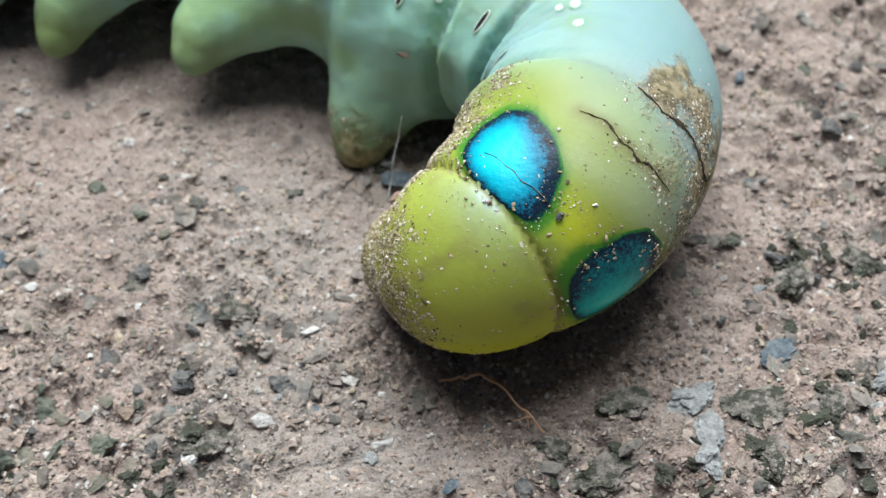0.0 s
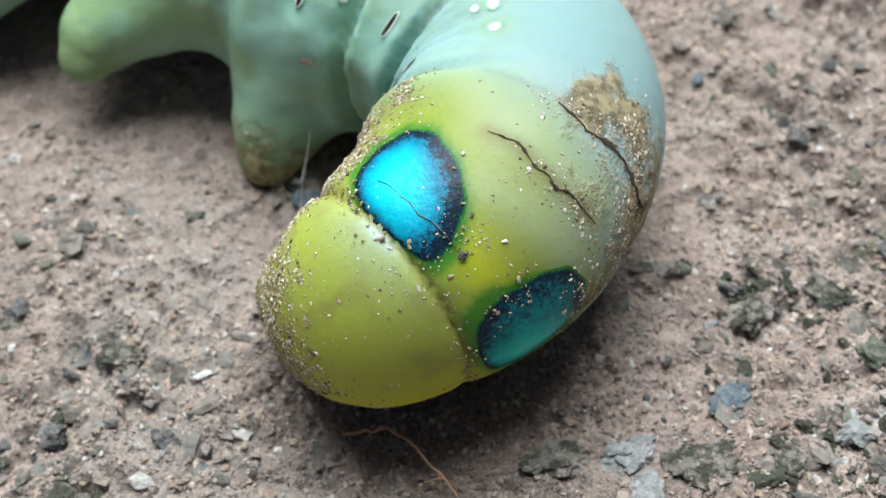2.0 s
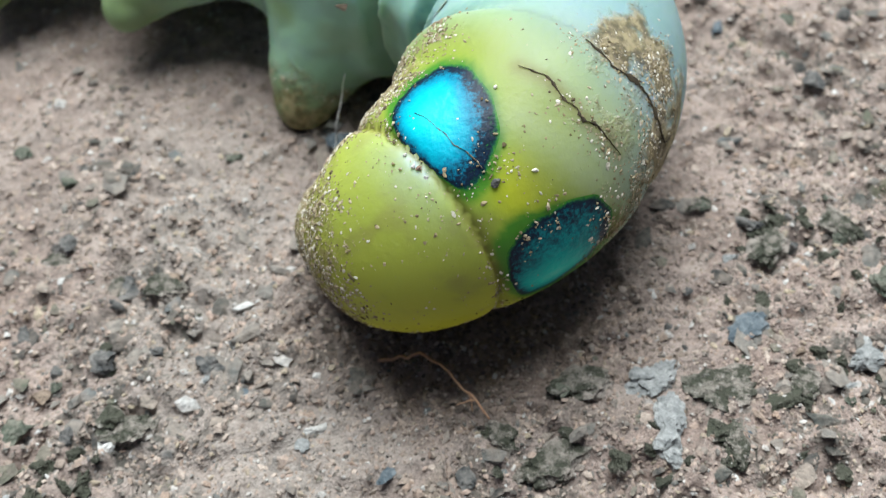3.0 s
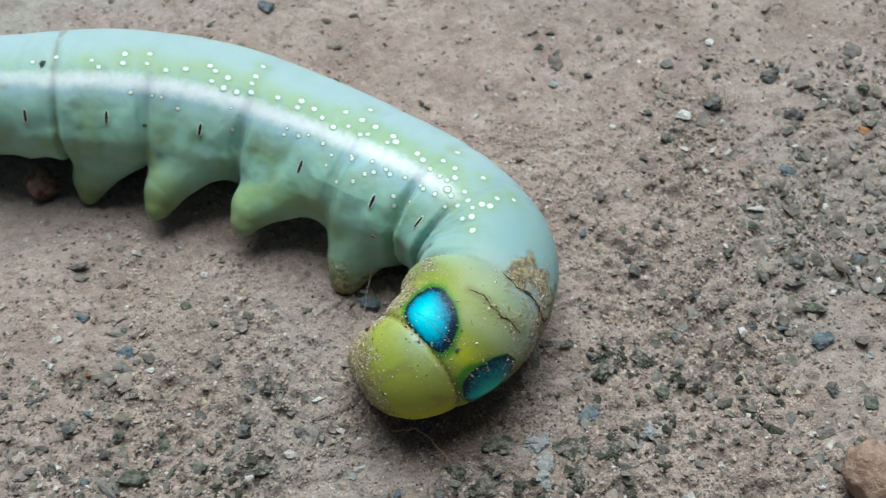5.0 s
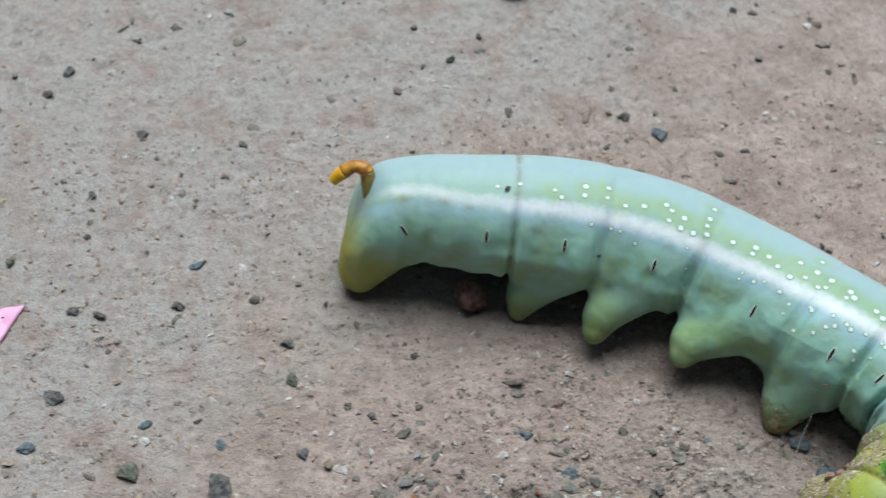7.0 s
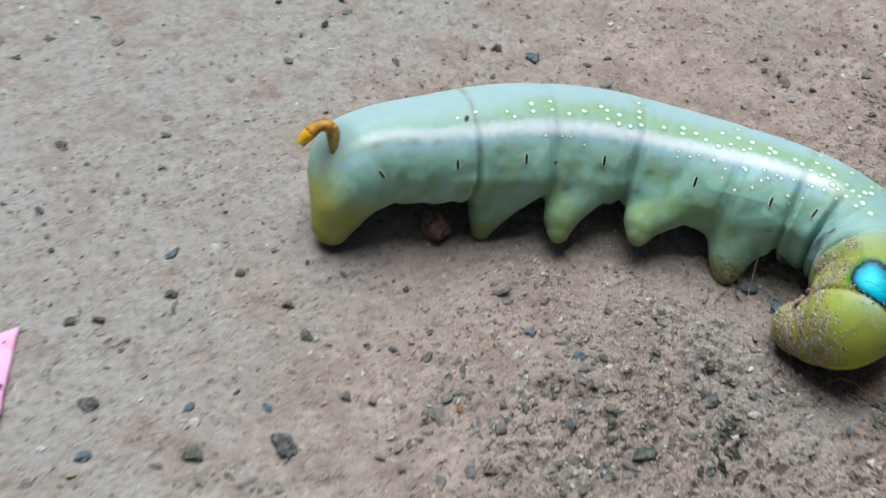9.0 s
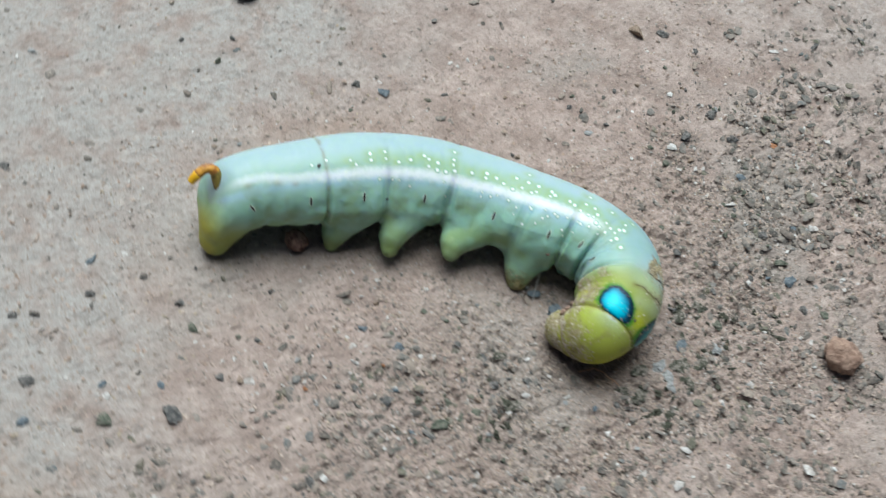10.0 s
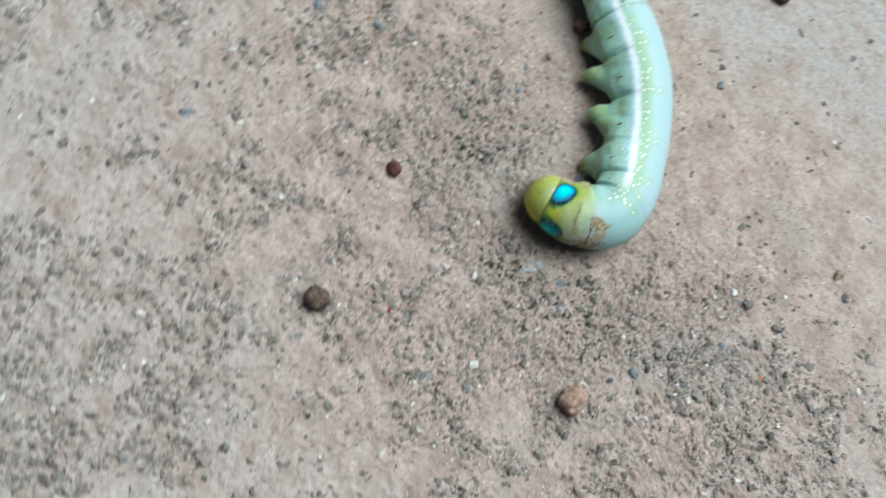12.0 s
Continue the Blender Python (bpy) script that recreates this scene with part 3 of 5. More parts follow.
def skin_mesh():
    """Surface nets over the body's shape: vertices and quads."""
    lo, hi, step = np.array([-29.0, -26.0, -0.6]), np.array([30.5, 23.0, 15.2]), 0.25
    big = 1.0
    cn = np.ceil((hi - lo) / big).astype(int) + 2
    cg = np.stack(np.meshgrid(*(lo[c] + big * np.arange(cn[c]) for c in range(3)), indexing="ij"), -1).reshape(-1, 3)
    coarse = body_shape(cg).reshape(cn)
    n = ((hi - lo) / step).astype(int) + 1
    idx = [np.minimum(np.round(np.arange(n[c]) * step / big).astype(int), cn[c] - 1) for c in range(3)]
    f = coarse[np.ix_(*idx)].copy()
    near = np.abs(f) < 1.5
    where = np.argwhere(near)
    f[near] = body_shape(lo + where * step)
    inside = f < 0
    cs = [slice(0, -1), slice(1, None)]
    corner = [inside[cs[a], cs[b], cs[c]] for a in (0, 1) for b in (0, 1) for c in (0, 1)]
    count = sum(c.astype(np.int8) for c in corner)
    mixed = (count > 0) & (count < 8)
    cells = np.argwhere(mixed)
    number = np.full(mixed.shape, -1, int)
    number[mixed] = np.arange(len(cells))
    total, hits = np.zeros((len(cells), 3)), np.zeros(len(cells))
    for ax in range(3):
        o = [q for q in range(3) if q != ax]
        for a in (0, 1):
            for b in (0, 1):
                c0 = cells.copy()
                c0[:, o[0]] += a
                c0[:, o[1]] += b
                c1 = c0.copy()
                c1[:, ax] += 1
                f0, f1 = f[tuple(c0.T)], f[tuple(c1.T)]
                cross = (f0 < 0) != (f1 < 0)
                t = np.where(cross, f0 / np.where(cross, f0 - f1, 1), 0)
                place = c0.astype(float)
                place[:, ax] += t
                total += place * cross[:, None]
                hits += cross
    verts = lo + step * total / hits[:, None]
    quads = []
    for ax in range(3):
        o = [(ax + 1) % 3, (ax + 2) % 3]
        a0, a1 = np.take(inside, range(0, n[ax] - 1), ax), np.take(inside, range(1, n[ax]), ax)
        e = np.argwhere(a0 != a1)
        e = e[(e[:, o[0]] > 0) & (e[:, o[1]] > 0) & (e[:, o[0]] < n[o[0]] - 1) & (e[:, o[1]] < n[o[1]] - 1)]
        flip = inside[tuple(e.T)]
        ring = []
        for a, b in ((-1, -1), (0, -1), (0, 0), (-1, 0)):
            c = e.copy()
            c[:, o[0]] += a
            c[:, o[1]] += b
            ring.append(number[tuple(c.T)])
        ring = np.stack(ring, 1)
        ring[~flip] = ring[~flip][:, ::-1]
        quads.append(ring)
    quads = np.concatenate(quads)
    quads = quads[(quads >= 0).all(1)]
    for _ in range(2):
        verts = verts - 0.8 * body_shape(verts)[:, None] * slope(verts)
    return verts, quads, slope(verts)


def pigment_and_light(x, s, th):
    """Skin colours by place: pale blue-green flank, green back, yellow front, olive feet; some light and shade is
    painted in.
    """
    def lay(base, col, w):
        return base + (np.array(col) - base) * np.clip(w, 0, 1)[:, None]
    a = np.abs(th)
    c = np.tile(np.array([0.52, 0.73, 0.60]), (len(x), 1))
    c = lay(c, (0.60, 0.75, 0.76), smooth01(-a, -52, -20))
    c = lay(c, (0.46, 0.66, 0.42), 0.6 * np.exp(-((th - 40) / 9) ** 2) * smooth01(s, 16, 22) * smooth01(-s, -56, -50))
    c = lay(c, (0.56, 0.76, 0.84), 0.8 * np.exp(-((th - 68) / 9) ** 2) * smooth01(-s, -55, -48))
    c = lay(c, (0.55, 0.81, 0.65), 0.8 * smooth01(a, 72, 95))
    c = lay(c, (0.56, 0.77, 0.58), smooth01(a, 104, 140) * 0.85)
    stain = smooth01(fbm(x[:, 0], x[:, 1], 4.0, 3, 52, x[:, 2]), 0.42, 0.62)
    c = lay(c, (0.44, 0.54, 0.20), 0.75 * stain * np.exp(-((a - 122) / 13) ** 2) * smooth01(s, 6, 14) * smooth01(-s, -56, -48))
    c = lay(c, (0.46, 0.58, 0.28), 0.6 * smooth01(fbm(x[:, 0], x[:, 1], 3.0, 3, 57, x[:, 2]), 0.52, 0.68) * smooth01(a, 75, 95))
    c = lay(c, (0.47, 0.68, 0.66), 0.85 * smooth01(s, 50, 57) * smooth01(-s, -63, -60))
    c = lay(c, (0.51, 0.58, 0.11), smooth01(s - 1.4 * smooth01(-th, -25, 12), 61.4, 64.4))
    c = lay(c, (0.57, 0.71, 0.51), 0.85 * smooth01(s, 61.5, 63.5) * smooth01(-s, -65.2, -63.4) * smooth01(-a, -60, -18))
    # yellow front; its underside is also lightened to stand for light on it
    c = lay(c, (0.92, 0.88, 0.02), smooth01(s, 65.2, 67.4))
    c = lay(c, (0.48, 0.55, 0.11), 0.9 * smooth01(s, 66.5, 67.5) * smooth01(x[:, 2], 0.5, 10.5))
    c = lay(c, (0.40, 0.38, 0.10), 0.55 * smooth01(fbm(x[:, 0], x[:, 1], 1.5, 4, 71, x[:, 2]), 0.50, 0.66) * smooth01(s, 65.8, 67.5))
    # pale skin by the deep fold, then a bluish-white reflection painted on it
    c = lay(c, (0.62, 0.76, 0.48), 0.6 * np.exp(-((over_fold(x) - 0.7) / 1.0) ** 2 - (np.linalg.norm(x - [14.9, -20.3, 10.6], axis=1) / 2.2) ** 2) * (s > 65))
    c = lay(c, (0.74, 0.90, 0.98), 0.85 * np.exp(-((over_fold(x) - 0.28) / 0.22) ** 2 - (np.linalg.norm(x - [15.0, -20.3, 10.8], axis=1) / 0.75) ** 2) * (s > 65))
    for foot, tint in zip(FEET, (0.75, 0.8, 0.55, 0.7)):
        b = leg_line(foot)[1]
        d = np.linalg.norm(x - b, axis=1)
        c = lay(c, (0.42, 0.53, 0.27), tint * smooth01(-d, -4.6, -1.8))
        c = lay(c, (0.34, 0.36, 0.11), tint * smooth01(-d, -2.6, -1.2))
    d = np.linalg.norm((x - CLASPER[1]) / [1, 1, 1.3], axis=1)
    c = lay(c, (0.62, 0.54, 0.10), 0.9 * smooth01(-d, -6.6, -2.4))
    c = lay(c, (0.52, 0.36, 0.05), 0.75 * smooth01(-x[:, 0], 25.2, 26.6) * smooth01(-x[:, 2], -8.5, -5))
    c = lay(c, (0.38, 0.42, 0.07), 0.8 * smooth01(-np.linalg.norm((x - HEAD) / HEAD_SIZE, axis=1), -1.1, -1.0))
    for eye in EYESPOTS:
        centre, u1, u2, r1, r2, _ = eye
        o = x - np.array(centre)
        p1, p2 = o @ np.array(u1) / r1, o @ np.array(u2) / r2
        q = np.hypot(p1, p2)
        near = (np.abs(o @ np.cross(u1, u2)) < 2.5) & (q < 2)
        gap = np.where(near, (q - eye_reach(p1 / np.maximum(q, 1e-6), p2 / np.maximum(q, 1e-6), eye)) * r2, 9)
        c = lay(c, (0.44, 0.62, 0.05), 0.5 * np.exp(-(np.maximum(gap, 0) / 0.62) ** 2) * near * (over_fold(x) < -0.05))
        c = lay(c, (0.08, 0.34, 0.03), 0.95 * np.exp(-(np.maximum(gap, 0) / 0.19) ** 2) * near * (over_fold(x) < -0.05))
    front = s > 58
    pale, brown = np.full(len(x), 9.0), np.full(len(x), 9.0)
    pale[front] = np.minimum(line_gap(x[front], [(19.3, -19.6, 11.8), (20.7, -20.5, 10.8), (22.2, -21.0, 8.8)]), line_gap(x[front], [(20.97, -17.4, 12.29), (22.06, -18.9, 11.32), (23.19, -19.51, 9.94)]))
    c = lay(c, (0.68, 0.77, 0.40), 0.75 * np.exp(-(pale / 0.95) ** 2))
    brown[front] = line_gap(x[front], CREASES[0][0])
    c = lay(c, (0.34, 0.24, 0.04), 0.6 * np.exp(-(brown / 0.34) ** 2))
    # shade of the deep fold painted as a dark brown line
    c = lay(c, (0.24, 0.19, 0.03), 0.6 * np.exp(-(over_fold(x) / 0.2) ** 2) * (s > 64.5))
    # shade in the folds between segments, painted dark teal
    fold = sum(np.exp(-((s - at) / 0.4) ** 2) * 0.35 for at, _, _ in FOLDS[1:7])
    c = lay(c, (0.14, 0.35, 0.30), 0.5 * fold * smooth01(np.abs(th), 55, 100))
    c = lay(c, (0.40, 0.32, 0.15), np.exp(-((s - 13.7) / 0.24) ** 2) * (0.04 + 0.5 * smooth01(fbm(x[:, 0], x[:, 1], 1.2, 3, 58, x[:, 2]), 0.42, 0.58)))
    # wrinkles beside the folds, drawn only in the colour as dark teal lines
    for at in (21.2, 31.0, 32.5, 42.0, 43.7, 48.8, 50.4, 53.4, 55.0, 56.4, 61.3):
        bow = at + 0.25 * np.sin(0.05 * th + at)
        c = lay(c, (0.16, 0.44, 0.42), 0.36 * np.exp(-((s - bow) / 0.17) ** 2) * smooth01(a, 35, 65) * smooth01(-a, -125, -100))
    # yellow-green skin round the upper spots
    tint = np.zeros(len(x))
    for s0, t0 in SPOTS_HIND + SPOTS_MIDDLE + SPOTS_FRONT:
        if t0 < 60 and s0 > 16:
            tint = np.maximum(tint, np.exp(-((s - s0) / 0.85) ** 2 - ((th - t0) / 6.5) ** 2))
    c = lay(c, (0.50, 0.64, 0.16), 0.5 * tint)
    c = c * (1 - (0.10 * smooth01(a, 62, 105) * smooth01(-s, -60, -54))[:, None] * np.array([1.0, 0.25, 0.45]))
    # faint olive and pale blotches all over
    c = lay(c, (0.40, 0.44, 0.22), 0.26 * smooth01(fbm(x[:, 0], x[:, 1], 1.9, 4, 73, x[:, 2]), 0.50, 0.66) * smooth01(a, 30, 70) * smooth01(-s, -64, -60))
    # small brown stains by the horn and along the stripe
    for s0, t0, w in ((-1.3, -23, 0.5), (-1.6, 75, 0.6), (3.6, 58, 0.5), (7.4, 62, 0.6), (9.5, 66, 0.4)):
        c = lay(c, (0.42, 0.31, 0.12), 0.5 * np.exp(-((s - s0) / w) ** 2 - ((th - t0) / (w * 9)) ** 2))
    # back darkened, flanks and front lightened in the colour to even out the light
    return (0.90 - 0.12 * smooth01(-a, -75, -35) - 0.06 * smooth01(s, 50, 56) - 0.05 * smooth01(s, 61, 63) + 0.17 * smooth01(s, 65.5, 67.5))[:, None] * c * (np.array([0.885, 0.985, 1.04]) + smooth01(s, 59, 63)[:, None] * np.array([0.06, 0.0, -0.03]))


def soil_map(x, s, th):
    patch = 1.5 * (0.4 + 0.75 * smooth01(fbm(x[:, 0], x[:, 1], 2.0, 3, 83, x[:, 2]), 0.42, 0.58)) * np.exp(-((s - 61.6) / 2.1) ** 2) * smooth01(-th, -32, -2) * smooth01(th, -90, -40)
    side = np.zeros(len(x))
    side[s > 56] = 0.8 * np.exp(-(line_gap(x[s > 56], [(25.2, -17.5, 8.8), (24.3, -19.6, 7.4), (22.9, -21.2, 6.2)]) / 1.5) ** 2)
    front = smooth01(s, 66.9, 67.8)
    bulb = front * np.maximum(0.62 * smooth01(-x[:, 0], -13.4, -10.8), 0.7 * smooth01(-x[:, 2], -4.2, -1.6))
    head = 0.75 * smooth01(-np.linalg.norm((x - HEAD) / HEAD_SIZE, axis=1), -1.12, -1.0)
    neck = 0.7 * np.exp(-((s - 66.0) / 1.6) ** 2) * smooth01(th, 66, 88)
    foot = 0.85 * smooth01(-np.linalg.norm(x - leg_line(FEET[3])[1], axis=1), -4.4, -1.0)
    ring = 0.5 * np.exp(-((s - 13.7) / 0.5) ** 2) * smooth01(-np.abs(th), -25, -5)
    return np.max([patch, side, bulb, head, neck, foot, ring, 0 * s], axis=0)


def build_caterpillar():
    root = new("caterpillar")
    tagged(root, "pale blue-green caterpillar with yellow front and blue eyespots, curled on cement", "caterpillar")
    verts, quads, normals = skin_mesh()
    _, s, th = nearest(verts)
    mid = verts[quads].mean(1)
    _, fs, _ = nearest(mid)
    # which part each face belongs to
    cuts = [at for at, _, _ in FOLDS]
    owner = np.searchsorted(cuts, fs)
    owner[fs > 64.5] = np.where(over_fold(mid[fs > 64.5]) > 0, 8, 7)
    names = ["tail_segment"] + ["body_segment"] * 5 + ["collar_segment", "eyespot_segment", "front_segment"]
    legs = [leg_line(f) for f in FEET]
    for n, (a, b) in enumerate(legs):
        ab = b - a
        t = (mid - a) @ ab / (ab @ ab)
        r = np.linalg.norm(mid - a - np.clip(t, 0, 1)[:, None] * ab, axis=1)
        owner[(t > 0.55) & (r < 3.0) & (mid[:, 2] < 4.6)] = 20 + n
        owner[(t > 0.86) & (r < 2.2) & (mid[:, 2] < 3.6)] = 40 + n
    a, b = CLASPER
    t = (mid - a) @ (b - a) / ((b - a) @ (b - a))
    owner[(t > 0.55) & (np.linalg.norm(mid - b, axis=1) < 3.9)] = 30
    owner[np.linalg.norm((mid - HEAD) / HEAD_SIZE, axis=1) < 1.04] = 31
    col, soil = pigment_and_light(verts, s, th), soil_map(verts, s, th)
    line = np.interp(s, [0, 4.3, 9, 14, 30, 45, 53, 80], [46, 51, 58, 61, 60, 57.5, 56, 56])
    white = smooth01(s, -0.5, 4.0) * smooth01(-s, -55, -51.5) * (0.72 + 0.28 * smooth01(s, 9, 16))
    made = {}
    for key in np.unique(owner):
        f = quads[owner == key]
        used, back = np.unique(f, return_inverse=True)
        name = names[key] if key < len(names) else {30: "clasper", 31: "head"}.get(int(key), "proleg" if key < 40 else "foot")
        me = mesh_of(name, verts[used], back.reshape(-1, 4), [M_SKIN])
        me.normals_split_custom_set_from_vertices(normals[used].tolist())
        float_attr(me, "along", s[used])
        float_attr(me, "around", th[used])
        float_attr(me, "line", line[used])
        float_attr(me, "white", white[used])
        float_attr(me, "soil", soil[used])
        me.attributes.new("pigment_and_light", "FLOAT_COLOR", "POINT").data.foreach_set("color", np.c_[col[used], np.ones(len(used))].astype(np.float32).ravel())
        label = {"front_segment": "swollen yellow front segment", "head": "small soil-covered head tucked down", "clasper": "olive-yellow hind clasper",
                 "proleg": "stubby blue-green proleg", "foot": "olive foot tip", "eyespot_segment": "yellow-green segment", "tail_segment": "blunt tail segment"}.get(name, "")
        made[int(key)] = part(name, me, made.get(int(key) - 20, root) if key >= 40 else root, label)
    add_eyespots(root)
    add_spots(root)
    add_spiracles(root)
    add_horn(root)
    add_cracks(root)
    add_dust(root)
    # crumbs of soil; the white chips in the fold stand in for a glint
    for where, size, seed in (((-11.6, 12.4, 13.0), 0.75, 71), ((-3.9, 6.6, 9.8), 0.55, 72), ((13.6, -8.4, 7.6), 0.9, 73), ((13.2, -14.4, 5.2), 1.3, 74), ((12.0, -15.0, 6.0), 1.3, 75), ((13.9, -15.0, 6.5), 1.0, 76), ((14.8, -19.66, 11.0), 0.26, 77),
                              ((15.04, -20.22, 10.9), 0.28, 78), ((15.45, -20.75, 10.76), 0.24, 79), ((15.2, -20.4, 10.9), 0.34, 75), ((17.9, -21.2, 10.4), 0.55, 71)):
        x, n = to_skin([where])
        v, f = rock(size, seed, ICO2, 0.8, 0.6)
        ob = part("soil_crumb", mesh_of("soil_crumb", v, f, [M_DARK if seed < 73 else M_TAN if seed == 73 else M_CLOD if seed < 77 else M_WHITE], False), root, "crumb of soil stuck to the skin" if seed < 77 else "white chip standing for the glint in the fold")
        ob.matrix_basis = facing(x[0] - 0.05 * n[0], n[0], (1, 0.3, 0.1))
    cam.data.dof.focus_object = ob      # the lens stays focused on the crumb between the eyespots
    return root


# dark creases in the front skin: bent line, width, height over the skin
CREASES = [([(19.6, -17.5, 12.4), (20.58, -18.27, 12.13), (21.38, -19.18, 11.47), (22.08, -19.72, 10.72), (22.96, -20.11, 9.45)], 0.12, 0.02),
           ([(22.45, -16.29, 12.03), (23.52, -17.15, 11.21), (24.52, -17.61, 10.0), (25.0, -18.0, 8.4), (25.7, -17.4, 7.1)], 0.2, 0.02),
           ([(15.66, -18.16, 11.06), (16.22, -19.08, 11.26), (16.77, -19.93, 11.19), (17.25, -20.51, 10.99), (17.97, -21.27, 10.66)], 0.045, 0.08)]

# eyespots: middle, axis across and along the body, half sizes, bright middle (partly a painted highlight)
EYESPOTS = [((16.3, -19.0, 11.3), (-0.03, -0.96, -0.28), (0.955, -0.10, 0.27), 2.92, 2.22, (-0.22, -0.10)),
            ((20.0, -22.5, 6.95), (-0.05, -0.25, -0.96), (0.92, 0.38, 0.02), 2.4, 2.8, (0.62, -0.05))]


def eye_reach(c, e, eye):
    """How far an eyespot reaches along a direction: an egg cut straight by the deep fold."""
    centre, u1, u2, r1, r2, _ = eye
    way = np.outer(r1 * c, u1) + np.outer(r2 * e, u2)
    limit = (-0.04 - over_fold(np.array([centre]))) / np.maximum(way @ FOLD_WAY, 1e-6)
    ragged = 1 + 0.02 * np.sin(5 * np.arctan2(e, c) + 1) + 0.015 * np.sin(11 * np.arctan2(e, c))
    return np.where(way @ FOLD_WAY > 0, 1.03 * (1 + np.maximum(limit, 0.1) ** -5.0) ** (-0.2), 1.0) * ragged


def add_eyespots(root):
    for eye in EYESPOTS:
        centre, u1, u2, r1, r2, (b1, b2) = eye
        rings, sides = 18, 72
        ang = np.linspace(0, 2 * np.pi, sides, endpoint=False)
        c, e = np.cos(ang), np.sin(ang)
        reach = eye_reach(c, e, eye)
        pts, rad, flat = [np.array([centre])], [np.zeros(1)], [np.array([math.hypot(b1, b2)])]
        for k in range(1, rings + 1):
            q = k / rings
            pts.append(np.array(centre) + np.outer(q * reach * r1 * c, u1) + np.outer(q * reach * r2 * e, u2))
            rad.append(np.full(sides, q))
            p1, p2 = q * reach * c, q * reach * e
            # the bright middle, with a highlight painted in, lies off centre
            off = (1.0 if eye is EYESPOTS[0] else 0.80) * np.hypot(p1 - b1, p2 - b2) / (1 + (0.32 if eye is EYESPOTS[0] else 0.6) * np.maximum(0, -(p1 * b1 + p2 * b2) / math.hypot(b1, b2)))
            flat.append(np.maximum(q ** (1.65 if eye is EYESPOTS[0] else 1.8), np.minimum(1.0, off)))
        pts, rad, flat = np.concatenate(pts), np.concatenate(rad), np.concatenate(flat)
        x, n = to_skin(pts)
        x = x + n * (0.07 * np.maximum(1 - rad ** 2, 0) + 0.02 * (1 - rad) + 0.012)[:, None]
        f = [[0, 1 + j, 1 + (j + 1) % sides] for j in range(sides)]
        for k in range(rings - 1):
            i0, i1 = 1 + k * sides, 1 + (k + 1) * sides
            f += [[i0 + j, i1 + j, i1 + (j + 1) % sides, i0 + (j + 1) % sides] for j in range(sides)]
        tone = np.where(rad > 0.93, np.maximum(flat, rad), np.minimum(flat, 0.88))
        inner = (rings - 3) * sides
        spot = None
        for name, faces, label in (("eyespot", f[:inner], "glossy blue eyespot"), ("eyespot_rim", f[inner:], "black and green rim of the eyespot")):
            used = sorted({i for q in faces for i in q})
            place = {i: k for k, i in enumerate(used)}
            me = mesh_of(name, x[used], [[place[i] for i in q] for q in faces], [M_EYE if eye is EYESPOTS[0] else M_EYE_TEAL])
            float_attr(me, "rad", tone[used])
            spot = part(name, me, spot or root, label)


# white spots by segment: place along the spine, degrees from the back
SPOTS_HIND = [(11.6, 44), (13.5, 40), (16.6, 44), (19.6, 36), (19.6, 45), (21.3, 33), (21.6, 43), (17.3, 50), (20.6, 69), (22.3, 70), (23.3, 70), (24.7, 77),
              (25.0, 43), (26.7, 35), (27.6, 39), (27.6, 49), (28.6, 52), (23.0, 47), (28.9, 42), (29.9, 52), (31.1, 18), (31.1, 32), (31.1, 40), (31.4, 48), (29.9, 66), (31.1, 84)]
SPOTS_MIDDLE = [(33.6, 44), (35.7, 39), (35.7, 46), (37.2, 42), (39.8, 33), (38.6, 47), (39.8, 51), (41.0, 45), (41.8, 34), (41.5, 19), (42.4, 48), (43.2, 45), (43.2, 35), (44.9, 37),
                (44.9, 45), (45.7, 41), (47.7, 42), (48.5, 45), (49.5, 49), (49.8, 36), (49.8, 19), (35.7, 72), (35.7, 66), (37.2, 69), (38.3, 65), (39.8, 67), (41.5, 73), (41.5, 82), (43.0, 90)]
SPOTS_FRONT = [(51.7, 49), (51.2, 36), (50.8, 50), (51.9, 43), (52.2, 55), (53.1, 57), (53.4, 47), (54.3, 50), (55.4, 43), (55.6, 51), (55.2, 29), (53.1, 25), (55.4, 15), (56.0, 38), (56.7, 55),
               (59.2, 57), (56.5, 62), (54.1, 59), (53.8, 67), (43.5, 69), (43.0, 67), (44.9, 76), (45.5, 72), (44.6, 84), (44.9, 65), (46.3, 66), (47.1, 68), (48.2, 65), (48.2, 82), (49.0, 89),
               (49.8, 80), (50.5, 66), (51.9, 64), (49.8, 65)]


def spot_mesh():
    """A low white dome in a thin green rim, 1 mm across, facing +z."""
    sides, v, f, pick = 14, [], [], []
    rings = [(0.0, 0.10), (0.28, 0.085), (0.40, 0.05), (0.42, 0.03), (0.60, 0.004)]
    v.append((0, 0, 0.10))
    for r, h in rings[1:]:
        v += [(r * math.cos(2 * math.pi * j / sides), r * math.sin(2 * math.pi * j / sides), h) for j in range(sides)]
    for j in range(sides):
        f.append([0, 1 + j, 1 + (j + 1) % sides])
        pick.append(0)
    for k in range(3):
        for j in range(sides):
            a, b = 1 + k * sides, 1 + (k + 1) * sides
            f.append([a + j, b + j, b + (j + 1) % sides, a + (j + 1) % sides])
            pick.append(0 if k < 1 else 1)
    return mesh_of("spot", v, f, [M_SPOT, M_RIM], True, pick)


